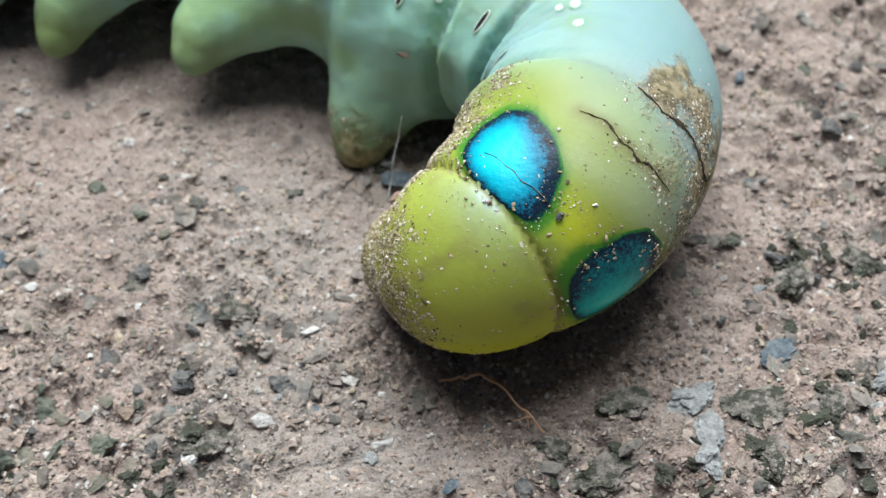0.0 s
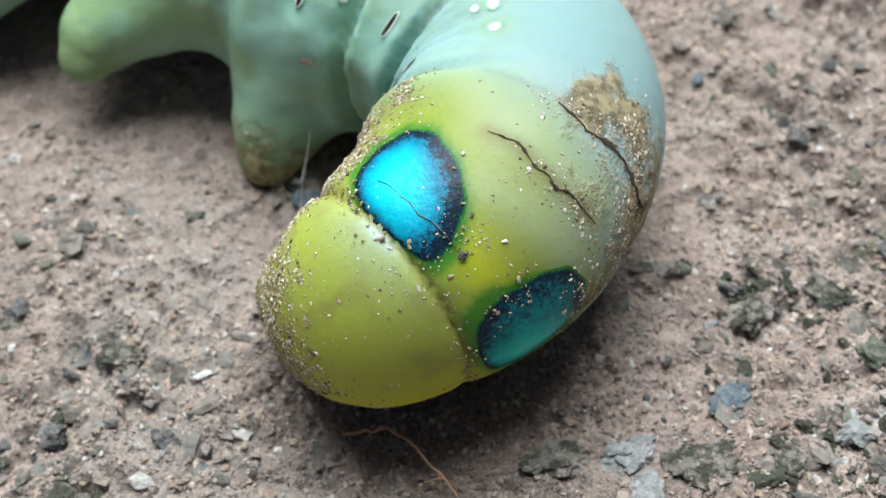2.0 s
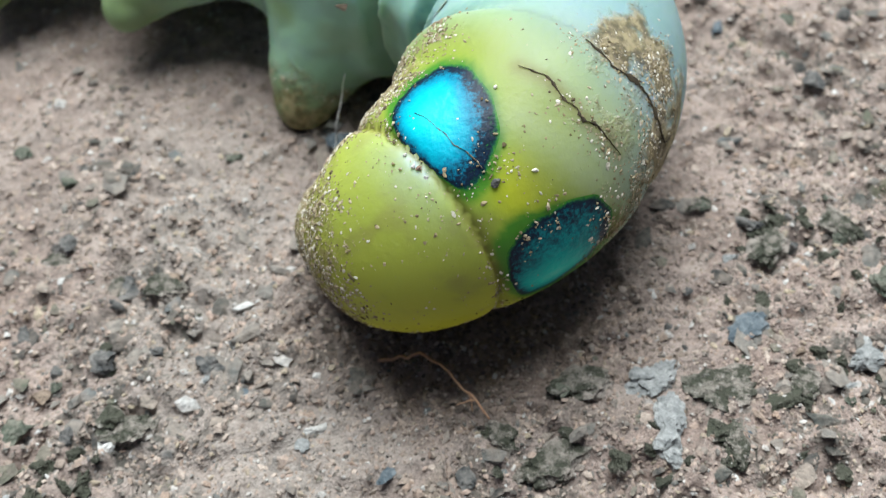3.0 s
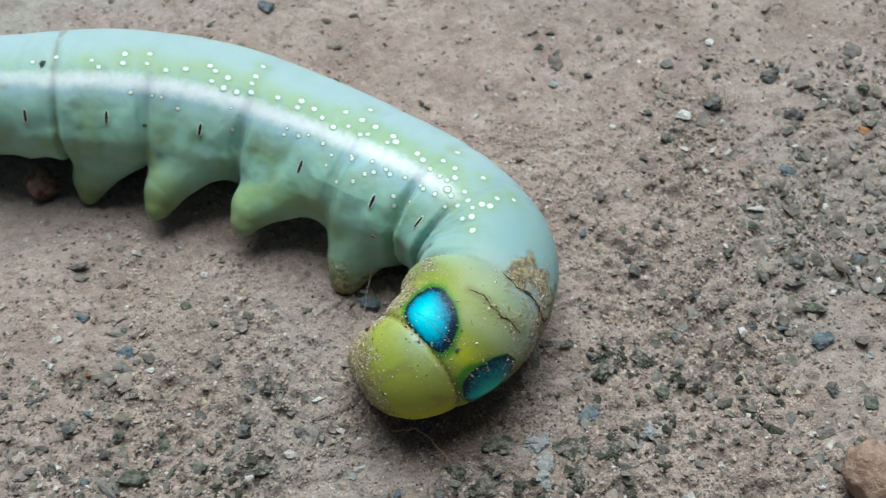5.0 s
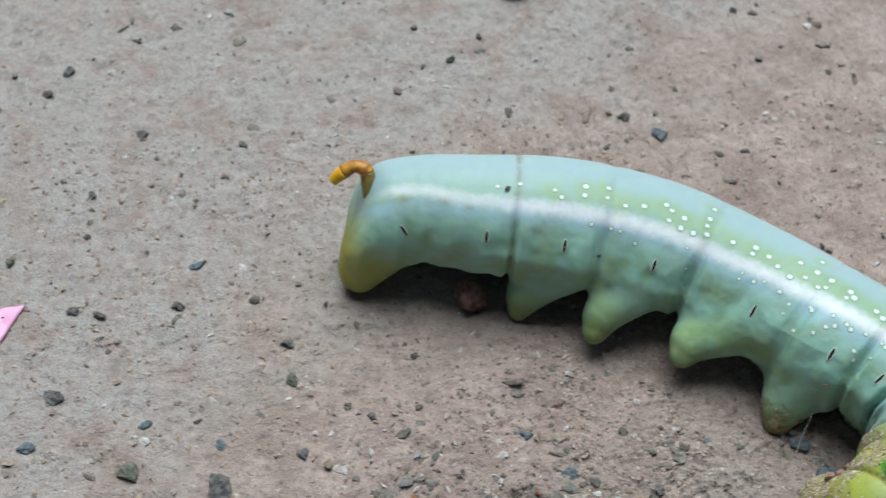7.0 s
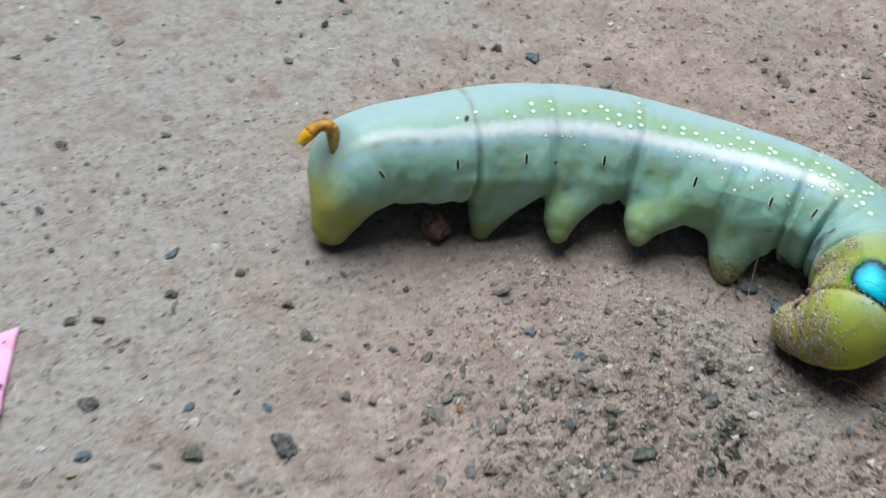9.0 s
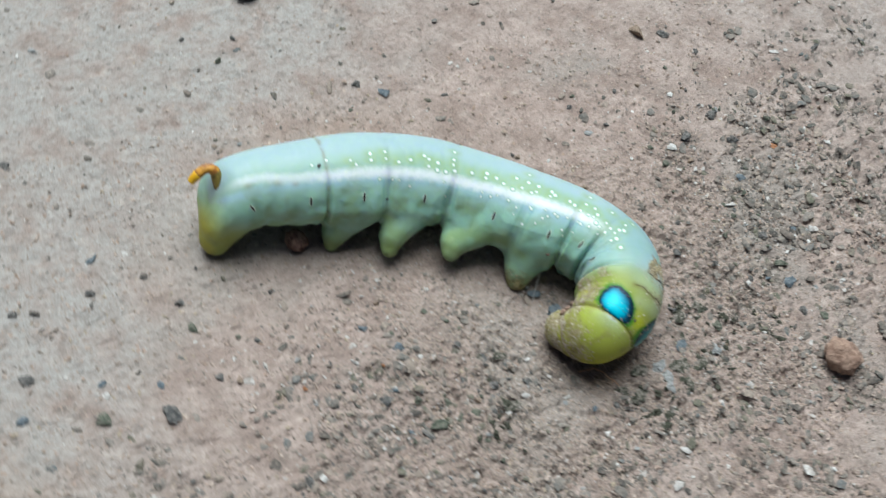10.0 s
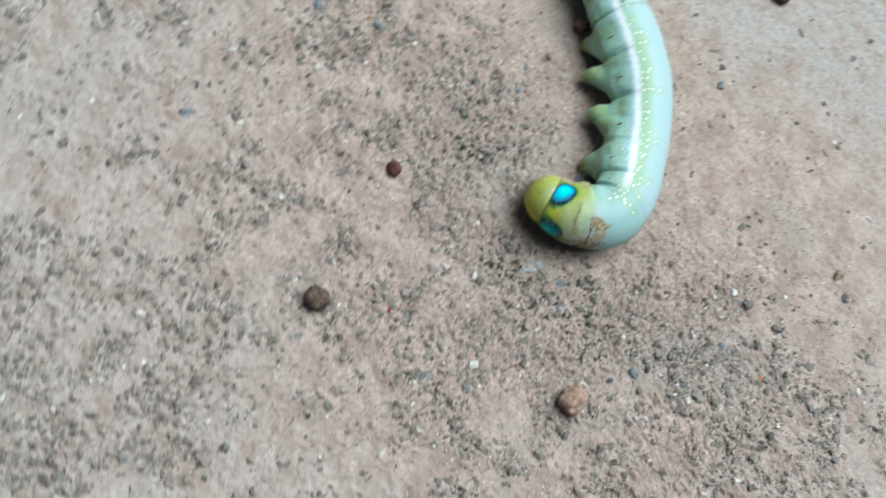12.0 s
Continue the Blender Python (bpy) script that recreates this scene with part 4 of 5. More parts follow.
def facing(place, normal, along):
    n = Vector(normal).normalized()
    x = Vector(along)
    x = (x - n * x.dot(n)).normalized()
    y = n.cross(x)
    return Matrix(((x.x, y.x, n.x, place[0] * MM), (x.y, y.y, n.y, place[1] * MM), (x.z, y.z, n.z, place[2] * MM), (0, 0, 0, 1)))


def along_at(s):
    k = min(int(np.searchsorted(SL, s)), len(SL) - 1)
    return ST[k]


def add_spots(root):
    me = spot_mesh()
    r = random.Random(4)
    allspots = SPOTS_HIND + SPOTS_MIDDLE + SPOTS_FRONT
    x, n = skin_at([q[0] for q in allspots], [q[1] for q in allspots], 0.01)
    for (s, th), p, q in zip(allspots, x, n):
        ob = part("spot", me, root)
        size = (0.62 if th < 60 else 0.45) * r.uniform(0.8, 1.15) * (0.95 if s > 30 else 0.9)
        ob.matrix_basis = facing(p, q, along_at(s)) @ Matrix.Diagonal((size, size * r.uniform(0.8, 1.0), size * 0.5, 1))


def add_spiracles(root):
    v, f, pick = [], [], []
    sides = 16
    for r1, r2, h in ((0.56, 0.19, 0.004), (0.50, 0.115, 0.03), (0.47, 0.10, 0.035)):
        v += [(r2 * math.cos(2 * math.pi * j / sides), r1 * math.sin(2 * math.pi * j / sides), h) for j in range(sides)]
    for k in (0, 1):
        for j in range(sides):
            f.append([k * sides + j, k * sides + (j + 1) % sides, (k + 1) * sides + (j + 1) % sides, (k + 1) * sides + j])
            pick.append(0 if k == 0 else 1)
    f.append([2 * sides + j for j in range(sides)])
    pick.append(1)
    me = mesh_of("spiracle", v[:2 * sides], f[:sides], [M_PALE])
    slit = mesh_of("slit", v[sides:], [[i - sides for i in q] for q in f[sides:]], [M_BLACKMARK])
    places = [(3.2, 94, 25), (11.0, 92, 0), (18.6, 91, 0), (27.6, 90, 0), (38.9, 92, 0), (46.8, 92, 0), (52.2, 89, -5), (59.7, 98, -10)]
    x, n = skin_at([q[0] for q in places], [q[1] for q in places], 0.015)
    for (s, th, turn), p, q in zip(places, x, n):
        ob = part("spiracle", me, root, "breathing hole with a pale rim")
        ob.matrix_basis = facing(p, q, along_at(s)) @ pose(0, 0, 0, 0, 0, turn) @ Matrix.Scale(1.2, 4)
        part("slit", slit, ob, "black slit")


def add_horn(root):
    line = bent([(-23.6, 15.7, 9.6, 0.70), (-23.85, 16.2, 10.7, 0.60), (-24.0, 16.9, 11.6, 0.58), (-25.0, 17.3, 11.9, 0.52), (-26.2, 17.2, 11.2, 0.56), (-27.1, 17.0, 10.4, 0.42)], 40)
    horn = None
    line[:, 3] *= 1.18 + 0.015 * np.sin(np.arange(40) * 1.9)
    for name, i0, i1, mt, label in (("horn", 14, 31, M_HORN, "hooked orange-brown tail horn"), ("horn_base", 0, 15, M_HORNBASE, "olive horn base"), ("horn_tip", 30, 40, M_HORNTIP, "bright orange horn tip")):
        v, f = rod(line[i0:i1, :3], line[i0:i1, 3], 14)
        piece = part(name, mesh_of(name, v, f, [mt]), horn or root, label)
        horn = horn or piece


def add_cracks(root):
    r = np.random.default_rng(12)
    for ctrl, wide, lift in CREASES:
        c = bent(ctrl, 9)
        c[1:-1] += r.normal(0, 0.012 + 0.55 * wide, (7, 3))
        c = bent(c, 36)
        c[1:-1] += r.normal(0, 0.16 * wide, (34, 3))
        x, n = to_skin(c, lift)
        t = np.gradient(x, axis=0)
        b = np.cross(n, t)
        b /= np.linalg.norm(b, axis=1, keepdims=True)
        w = (wide * (0.25 + 1.5 * r.random(36) ** 2) * np.sin(np.linspace(0.15, np.pi - 0.1, 36)))[:, None]
        v = np.concatenate([x - w * b * 0.6, x + 0.05 * n, x + w * b * 0.6])
        f = [[k * 36 + i, k * 36 + i + 1, (k + 1) * 36 + i + 1, (k + 1) * 36 + i] for k in (0, 1) for i in range(35)]
        part("crease", mesh_of("crease", v, f, [M_SCRATCH if wide < 0.05 else M_CRACK]), root, "thin brown scratch across the eyespot" if wide < 0.05 else "dark crease in the skin")


def scatter(places, normals, sizes, seed, ico=ICO1, low=0.3, high=0.65):
    """Many small uneven grains in one mesh."""
    r = np.random.default_rng(seed)
    n, k = len(places), len(ico[0])
    v = np.repeat(ico[0][None], n, 0) * (1 + r.uniform(-0.5, 0.3, (n, k, 1)))
    v = v * np.stack([r.uniform(0.8, 1.45, n), r.uniform(0.5, 1.0, n), r.uniform(low, high, n)], 1)[:, None]
    a = r.uniform(0, 2 * np.pi, n)
    t = np.cross(normals, r.normal(size=(n, 3)))
    t /= np.linalg.norm(t, axis=1, keepdims=True)
    b = np.cross(normals, t)
    v = v[..., :1] * t[:, None] + v[..., 1:2] * b[:, None] + v[..., 2:] * normals[:, None]
    v = places[:, None] + v * sizes[:, None, None] / 2
    f = (np.arange(n)[:, None, None] * k + ico[1][None]).reshape(-1, 3)
    return v.reshape(-1, 3), f


def dust_map(x, s, th):
    """How thickly loose sand sticks to the front of the body, 0..1."""
    def near(ctrl, wide):
        return np.exp(-(line_gap(x, ctrl) / wide) ** 2)
    flank = 0.95 * near([(25.6, -16.6, 9.6), (24.9, -18.6, 8.4), (23.9, -20.2, 7.4), (22.6, -21.4, 6.6)], 1.35)
    torn = 0.5 * near([(22.4, -16.3, 12.0), (24.3, -17.5, 10.2), (23.6, -19.6, 9.3)], 0.9)
    crease = 0.45 * near([(21.4, -19.2, 11.5), (22.1, -19.7, 10.7), (23.0, -20.1, 9.5)], 0.7)
    between = 0.30 * near([(17.6, -20.6, 10.8), (18.3, -21.4, 9.8), (19.2, -21.8, 9.0)], 1.1)
    seam = 0.35 * np.exp(-(over_fold(x) / 0.3) ** 2) * (s > 64.5)
    front = smooth01(s, 66.6, 67.6)
    bulb = front * np.maximum(0.95 * smooth01(-x[:, 0], -13.6, -11.2), 0.8 * smooth01(-x[:, 2], -4.6, -1.8))
    upper = 0.10 * front * smooth01(x[:, 2], 5.5, 9.0)
    rim = 0.95 * smooth01(th, 66, 86) * smooth01(s, 61.6, 63.0)
    head = 0.8 * smooth01(-np.linalg.norm((x - HEAD) / HEAD_SIZE, axis=1), -1.12, -1.0)
    foot = 0.5 * smooth01(-np.linalg.norm(x - leg_line(FEET[3])[1], axis=1), -3.4, -1.0)
    few = 0.030 * (s > 62.5) * (th > -75) * (th < 75)
    return np.max([flank, torn, crease, between, seam, bulb, upper, rim, head, foot, few], axis=0)


def add_dust(root):
    r = np.random.default_rng(31)
    s = r.uniform(58.0, 75, 150000)
    th = r.uniform(-110, 130, 150000)
    k = np.clip(np.searchsorted(SL, s), 0, len(SL) - 1)
    x = SP[k] + (SR[k])[:, None] * (np.cos(np.radians(th))[:, None] * SBACK[k] + np.sin(np.radians(th))[:, None] * SFLANK[k])
    # the blunt front end, the head and the foot beside them
    way = r.normal(size=(52000, 3))
    way /= np.linalg.norm(way, axis=1, keepdims=True)
    tip = np.concatenate([SP[-1] + SR[-1] * way[:30000], HEAD + HEAD_SIZE * way[30000:46000], leg_line(FEET[3])[1] + 2.2 * way[46000:]])
    tip = tip[np.abs(body_shape(tip)) < 0.35]
    x = np.concatenate([x, tip])
    _, s, th = nearest(x)
    clump = smooth01(fbm(x[:, 0], x[:, 1], 0.9, 3, 81, x[:, 2]), 0.42, 0.60)
    thick = dust_map(x, s, th)
    keep = r.random(len(x)) < thick * (0.15 + 0.85 * clump) * 0.62
    thick = thick[keep]
    x, n = to_skin(x[keep] + r.normal(0, 0.12, (int(keep.sum()), 3)))
    sizes = 0.045 + 0.10 * r.random(len(x)) ** 2 + 0.16 * r.random(len(x)) ** 10 + 0.05 * (thick > 0.5) * r.random(len(x))
    gap = np.min([np.linalg.norm(x - np.array(eye[0]), axis=1) for eye in EYESPOTS], axis=0)
    x = x + 0.07 * n * (gap < 2.6)[:, None]
    good = (x[:, 2] > 0.4) & ((gap > 2.4) | (r.random(len(x)) < 0.75)) & ((gap > 1.5) | (r.random(len(x)) < 0.3))
    v, f = scatter(x[good], n[good], sizes[good], 32, ICO0)
    part("stuck_sand", mesh_of("stuck_sand", v, f, [M_DUST], False), root, "sand and soil grains stuck to the skin", "stuff")


build_caterpillar()


# ---- loose grit, one sheet of countless grains ----
def strew(name, label, count, keep, low, span, power, mt, seed, area=(-118, 118, -122, 100), ico=ICO1, where=None):
    r = np.random.default_rng(seed)
    x, y = r.uniform(area[0], area[1], count), r.uniform(area[2], area[3], count)
    near = (x > -6) & (x < 44) & (y > -32) & (y < 8)
    g = grit_mask(x, y)
    heap = 0.42 + 1.9 * grit_heaps(x, y) if name == "grit" else 1.0
    wanted = heap * keep(g) if where is None else 0.85 * where(x, y)
    pick = (r.random(count) < wanted) & (np.hypot(x - 17, y + 16) > (5 if where is None else 3))
    x, y, g, near = x[pick], y[pick], g[pick], near[pick]
    sizes = (low + span * r.random(len(x)) ** power) * np.where(near, 0.75, 1.0)
    p = np.stack([x, y, ground_height(x, y) + 0.04 * sizes], 1)
    n = np.tile([0.0, 0.0, 1.0], (len(x), 1)) + r.normal(0, 0.2, (len(x), 3))
    n /= np.linalg.norm(n, axis=1, keepdims=True)
    v, f = scatter(p, n, sizes, seed + 1, ico, *((0.16, 0.42) if name == "grit" else (0.3, 0.65)))
    tagged(new(name, mesh_of(name, v, f, [mt], False)), label, name, "", "stuff")


def build_grit():
    strew("grit", "loose dark grey grit on the worn cement", 84000, lambda g: 0.015 + 0.85 * g ** 1.6, 0.32, 1.55, 2.4, M_GRIT, 17)
    strew("fine_grit", "fine dark grit between the sand grains", 42000, lambda g: 0.03 + 0.6 * g, 0.14, 0.42, 2.5, M_GRIT, 47, (-24, 56, -38, 12), OCTA)
    strew("soil", "loose dark reddish soil scraped up round the head", 30000, lambda g: 0.0, 0.13, 0.42, 3.0, M_SOIL, 87, (2, 34, -34, -6), ICO0, dug_soil)
    strew("white_sand", "scattered tiny white grains on the cement", 900, lambda g: 0.35 + 0.3 * g, 0.35, 0.9, 2.0, M_WHITE, 37, ico=ICO0)
    strew("sand", "loose tan and pale sand on the cement", 55000, lambda g: 0.42 + 0.45 * g, 0.18, 0.60, 3.0, M_SAND, 27, ico=OCTA)
    strew("fine_sand", "fine pink and tan sand grains round the caterpillar", 34000, lambda g: 0.75 + 0.25 * g, 0.18, 0.36, 3.0, M_SAND, 57, (-8, 46, -34, 9), ICO0)
    strew("coarse_sand", "coarse tan and grey sand strewn over the cement", 60000, lambda g: 0.25 + 0.75 * g, 0.24, 0.62, 3.2, M_SAND, 67, (-80, 70, -60, 34), OCTA)


build_grit()


# ---- single stones, clods and bits: x, y, width, kind ----
KINDS = {"slate": ("stone_chip", M_BLUE, "flat blue-grey stone chip on the cement", 0.35), "dark": ("pebble", M_DARK, "small dark grey pebble on the cement", 0.6),
         "green": ("pebble", M_GREEN, "small green-grey pebble on the cement", 0.6), "tan": ("pebble", M_TAN, "small tan pebble on the cement", 0.65),
         "white": ("white_grain", M_WHITE, "tiny bright white grain on the cement", 0.5), "orange": ("orange_grain", M_ORANGE, "small orange pebble on the cement", 0.7),
         "silver": ("stone_flake", M_SILVER, "pale grey crumbling cement flake", 0.4), "red": ("red_grain", M_RED, "tiny red grain on the cement", 0.8)}
STONES_A = [(33.8, 13.6, 1.6, "silver"), (47.8, 7.9, 2.1, "dark"), (55.2, 5.1, 1.9, "dark"), (42.5, 4.7, 1.6, "green"), (60.8, 2.3, 1.6, "orange"), (52.4, -1.6, 2.1, "slate"),
            (55.2, -11.9, 2.4, "slate"), (49.7, -11.6, 1.7, "dark"), (58.9, -5.5, 2.0, "dark"), (33.6, 18.9, 1.4, "dark"), (41.8, 19.3, 1.1, "dark"), (54.3, 10.5, 1.9, "dark"),
            (49.2, -16.8, 1.9, "green"), (43.6, -17.1, 1.2, "dark"), (46.1, -17.9, 1.4, "slate"), (48.8, -19.9, 2.1, "slate"), (37.0, -17.3, 1.4, "dark"), (29.9, -17.6, 1.2, "dark"),
            (47.9, -24.4, 1.4, "dark"), (50.6, -26.1, 1.6, "green"), (34.4, -22.3, 1.6, "green"), (44.0, -22.6, 0.9, "tan"), (44.4, -32.6, 1.0, "white"), (40.7, -25.4, 0.7, "white")]
STONES_B = [(-8.2, -9.5, 2.1, "slate"), (-0.6, -12.0, 1.4, "dark"), (1.7, -14.6, 1.6, "dark"), (3.9, -15.4, 1.5, "tan"), (-2.6, -17.0, 1.0, "dark"), (1.0, -19.1, 1.4, "dark"),
            (5.4, -20.2, 1.3, "dark"), (6.7, -21.7, 0.7, "slate"), (-13.0, -16.0, 2.0, "dark"), (-11.4, -15.2, 1.0, "slate"), (-16.1, -12.7, 1.2, "dark"), (-9.0, -17.3, 1.4, "green"),
            (-5.7, -18.8, 2.0, "green"), (-8.3, -21.8, 2.6, "green"), (-11.8, -21.2, 1.1, "slate"), (-15.5, -20.5, 1.0, "slate"), (-14.0, -21.5, 0.7, "white"), (0.8, -23.5, 1.1, "white"),
            (-3.2, -21.8, 1.6, "green"), (-5.2, -21.9, 1.8, "green"), (12.1, -26.8, 1.1, "slate"), (15.1, -27.4, 1.2, "dark"), (-6.2, -11.7, 0.8, "white"), (-11.4, -5.4, 1.4, "slate")]
STONES_C = [(-2.8, -5.9, 1.0, "green"), (-11.3, -11.2, 0.8, "orange"), (-14.7, -9.4, 0.9, "white"), (37.3, 14.0, 1.0, "dark"), (35.4, -9.8, 1.5, "dark"), (44.0, -9.7, 1.2, "green"),
            (39.9, -13.2, 1.3, "dark"), (33.2, -14.2, 1.2, "tan"), (-41.6, 60.7, 2.2, "dark"), (-16.5, 48.2, 1.1, "dark"), (-9.4, 46.2, 1.1, "dark"), (-12.9, 42.7, 1.3, "green"),
            (-47.3, 48.5, 1.1, "dark"), (7.7, 29.9, 2.0, "slate"), (4.6, 32.5, 1.6, "dark"), (16.3, 26.8, 1.0, "dark"), (51.5, 28.4, 2.7, "tan"), (55.8, 27.3, 2.0, "dark"),
            (58.9, 22.3, 1.6, "dark"), (79.0, 16.9, 1.6, "dark"), (38.1, 7.4, 0.8, "white"), (31.0, 26.9, 0.8, "white"), (-40.5, 16.4, 1.8, "slate"), (-46.4, 34.3, 1.6, "dark")]
STONES_D = [(-50.9, 25.9, 1.3, "dark"), (-42.3, 11.4, 1.6, "dark"), (-52.2, 11.8, 1.4, "dark"), (-60.2, 15.1, 1.4, "slate"), (-58.3, 18.1, 1.2, "green"), (-53.3, 2.3, 2.2, "dark"),
            (-55.4, -2.8, 2.0, "slate"), (-46.6, -6.2, 2.5, "green"), (-38.9, -8.3, 3.3, "dark"), (-45.0, -1.3, 1.2, "slate"), (-38.5, -4.0, 1.2, "slate"), (-31.9, 2.7, 2.0, "green"),
            (-24.8, -2.4, 1.4, "dark"), (-32.2, 6.5, 1.6, "dark"), (-31.3, -5.7, 1.4, "dark"), (-51.4, 20.9, 1.0, "dark"), (72.3, 5.9, 1.2, "tan"), (62.5, 6.9, 1.6, "green"),
            (-48.8, 1.0, 0.6, "white"), (-22.0, -10.7, 0.8, "orange"), (-37.2, 52.4, 1.4, "silver"), (-29.3, 63.5, 0.8, "white"), (-68.2, -31.4, 2.9, "slate"), (-63.0, -30.5, 2.3, "slate")]
STONES_E = [(-74.5, -47.1, 1.0, "white"), (-77.6, -52.8, 3.0, "dark"), (-39.1, -35.8, 2.8, "slate"), (-30.6, -27.8, 2.2, "slate"), (-35.1, -32.0, 1.8, "tan"), (-33.0, -28.1, 1.0, "orange"),
            (-26.5, -22.7, 1.8, "dark"), (-24.6, -22.7, 1.4, "white"), (-36.5, -55.3, 1.6, "white"), (-26.2, -40.6, 1.0, "white"), (-28.7, -68.1, 2.8, "slate"), (-23.1, -60.5, 1.5, "white"),
            (-37.4, -82.0, 1.1, "white"), (-7.6, -60.6, 1.5, "white"), (46.2, 61.4, 1.6, "dark"), (52.1, 55.7, 1.4, "white"), (19.3, -53.7, 0.9, "red"), (44.7, 6.8, 1.5, "white"),
            (-60.3, -23.6, 1.7, "dark"), (-59.6, -66.1, 1.7, "slate"), (-23.6, -76.8, 2.0, "dark"), (3.2, -18.9, 0.9, "dark"), (28.7, -22.7, 1.0, "silver"), (28.2, -16.0, 0.7, "green")]
STONES_F = [(25.0, -21.9, 0.5, "dark"), (26.3, -20.3, 0.5, "dark"), (7.3, -8.3, 1.0, "green"), (38.8, -5.0, 1.0, "dark"), (35.6, -5.3, 1.1, "green"), (32.4, -4.5, 1.2, "slate"),
            (-54.3, 43.7, 1.5, "dark"), (26.4, -28.1, 0.8, "slate"), (19.8, -24.4, 1.3, "green"), (23.5, -24.4, 1.5, "silver"), (23.4, -27.4, 1.4, "silver"), (31.4, -26.4, 1.1, "silver"),
            (8.9, -24.6, 0.8, "silver"), (14.0, -11.7, 2.5, "slate"), (12.6, -8.7, 1.9, "slate"), (20.2, 48.4, 1.3, "dark"), (89.0, 63.7, 1.2, "white"), (28.1, -89.8, 2.2, "dark"),
            (-61.4, 19.9, 1.1, "white")]


def build_stones():
    r = random.Random(23)
    for n, (x, y, size, kind) in enumerate(STONES_A + STONES_B + STONES_C + STONES_D + STONES_E + STONES_F):
        name, mt, label, flat = KINDS[kind]
        v, f = crumbly(size, 100 + n, flat * r.uniform(0.8, 1.1), 0.35 if kind in ("white", "orange", "red") else 1.0)
        if kind == "slate":
            v[:, 2] = np.minimum(v[:, 2], size * 0.3)
        ob = rest(name, mesh_of(name, v, f, [mt], False), x, y, float(ground_height(np.array([x]), np.array([y]))[0]) - 0.08 * size, r.uniform(0, 360))
        tagged(ob, label, "stone", "stones on the cement")


def build_gravel():
    """Larger loose bits round the caterpillar, each a thing of its own."""
    r = random.Random(77)
    kinds = ["dark", "green", "tan", "dark", "silver", "green"]
    shapes = {k: [crumbly(1.0, 300 + 7 * n + len(k), KINDS[k][3]) for n in range(5)] for k in KINDS}
    data = {k: [mesh_of(KINDS[k][0], v, f, [KINDS[k][1]], False) for v, f in shapes[k]] for k in KINDS}
    placed = 0
    while placed < 210:
        x, y = r.uniform(-30, 60), r.uniform(-38, 30)
        g = float(grit_mask(np.array([x]), np.array([y]))[0])
        if r.random() > (0.1 + g) * (0.45 if 0 < x < 45 and -32 < y < 4 else 1.0) or nearest(np.array([[x, y, 4.0]]))[0][0] < 2.0:
            continue
        kind = r.choice(kinds)
        size = r.uniform(0.4, 0.9) if 0 < x < 45 and -32 < y < 4 else r.uniform(0.45, 1.1)
        ob = rest(KINDS[kind][0], r.choice(data[kind]), x, y, float(ground_height(np.array([x]), np.array([y]))[0]) - 0.1 * size)
        ob.matrix_world = ob.matrix_world @ pose(0, 0, 0, r.uniform(-12, 12), r.uniform(-12, 12), r.uniform(0, 360)) @ Matrix.Scale(size, 4)
        tagged(ob, KINDS[kind][2], "stone", "stones on the cement")
        placed += 1


def clod(name, label, x, y, size, mt, seed, flat=0.8):
    v, f = ICO4[0].copy(), ICO4[1]
    v *= (1 + 0.7 * (fbm(v[:, 0] + seed, v[:, 1], 0.75, 3, seed, v[:, 2]) - 0.5))[:, None]
    v *= (1 + 0.32 * (fbm(v[:, 0] + seed, v[:, 1], 0.34, 2, seed + 1, v[:, 2]) - 0.5))[:, None]
    v *= np.array([1, 0.92, flat]) * size / 2
    v[:, 2] -= v[:, 2].min()
    ob = rest(name, mesh_of(name, v, f, [mt]), x, y, float(ground_height(np.array([x]), np.array([y]))[0]) - 0.04 * size, seed * 37)
    return tagged(ob, label, "clod")


# crumbling lumps of old cement: x, y, width, kind, turn
CRUMBS = [(20.5, -24.2, 3.0, "green", 10), (23.6, -24.7, 2.3, "silver", 40), (23.9, -26.4, 2.2, "silver", 80), (23.5, -27.9, 2.1, "silver", 100), (26.5, -25.6, 3.8, "green", -5), (28.2, -22.9, 2.2, "slate", 30),
          (30.4, -19.0, 2.3, "green", 50), (33.8, -18.5, 2.1, "green", 120), (28.0, -15.8, 1.4, "green", 0), (32.9, -25.1, 2.1, "silver", 20), (26.0, -28.4, 2.3, "green", 70), (18.9, -27.4, 2.8, "green", 15),
          (16.9, -25.9, 2.0, "green", 140), (29.5, -26.3, 2.0, "green", 60), (3.6, -15.5, 2.1, "dark", -20), (1.2, -14.6, 2.0, "green", 35), (-1.3, -12.6, 1.9, "green", 0), (1.8, -22.7, 2.5, "dark", 5)]


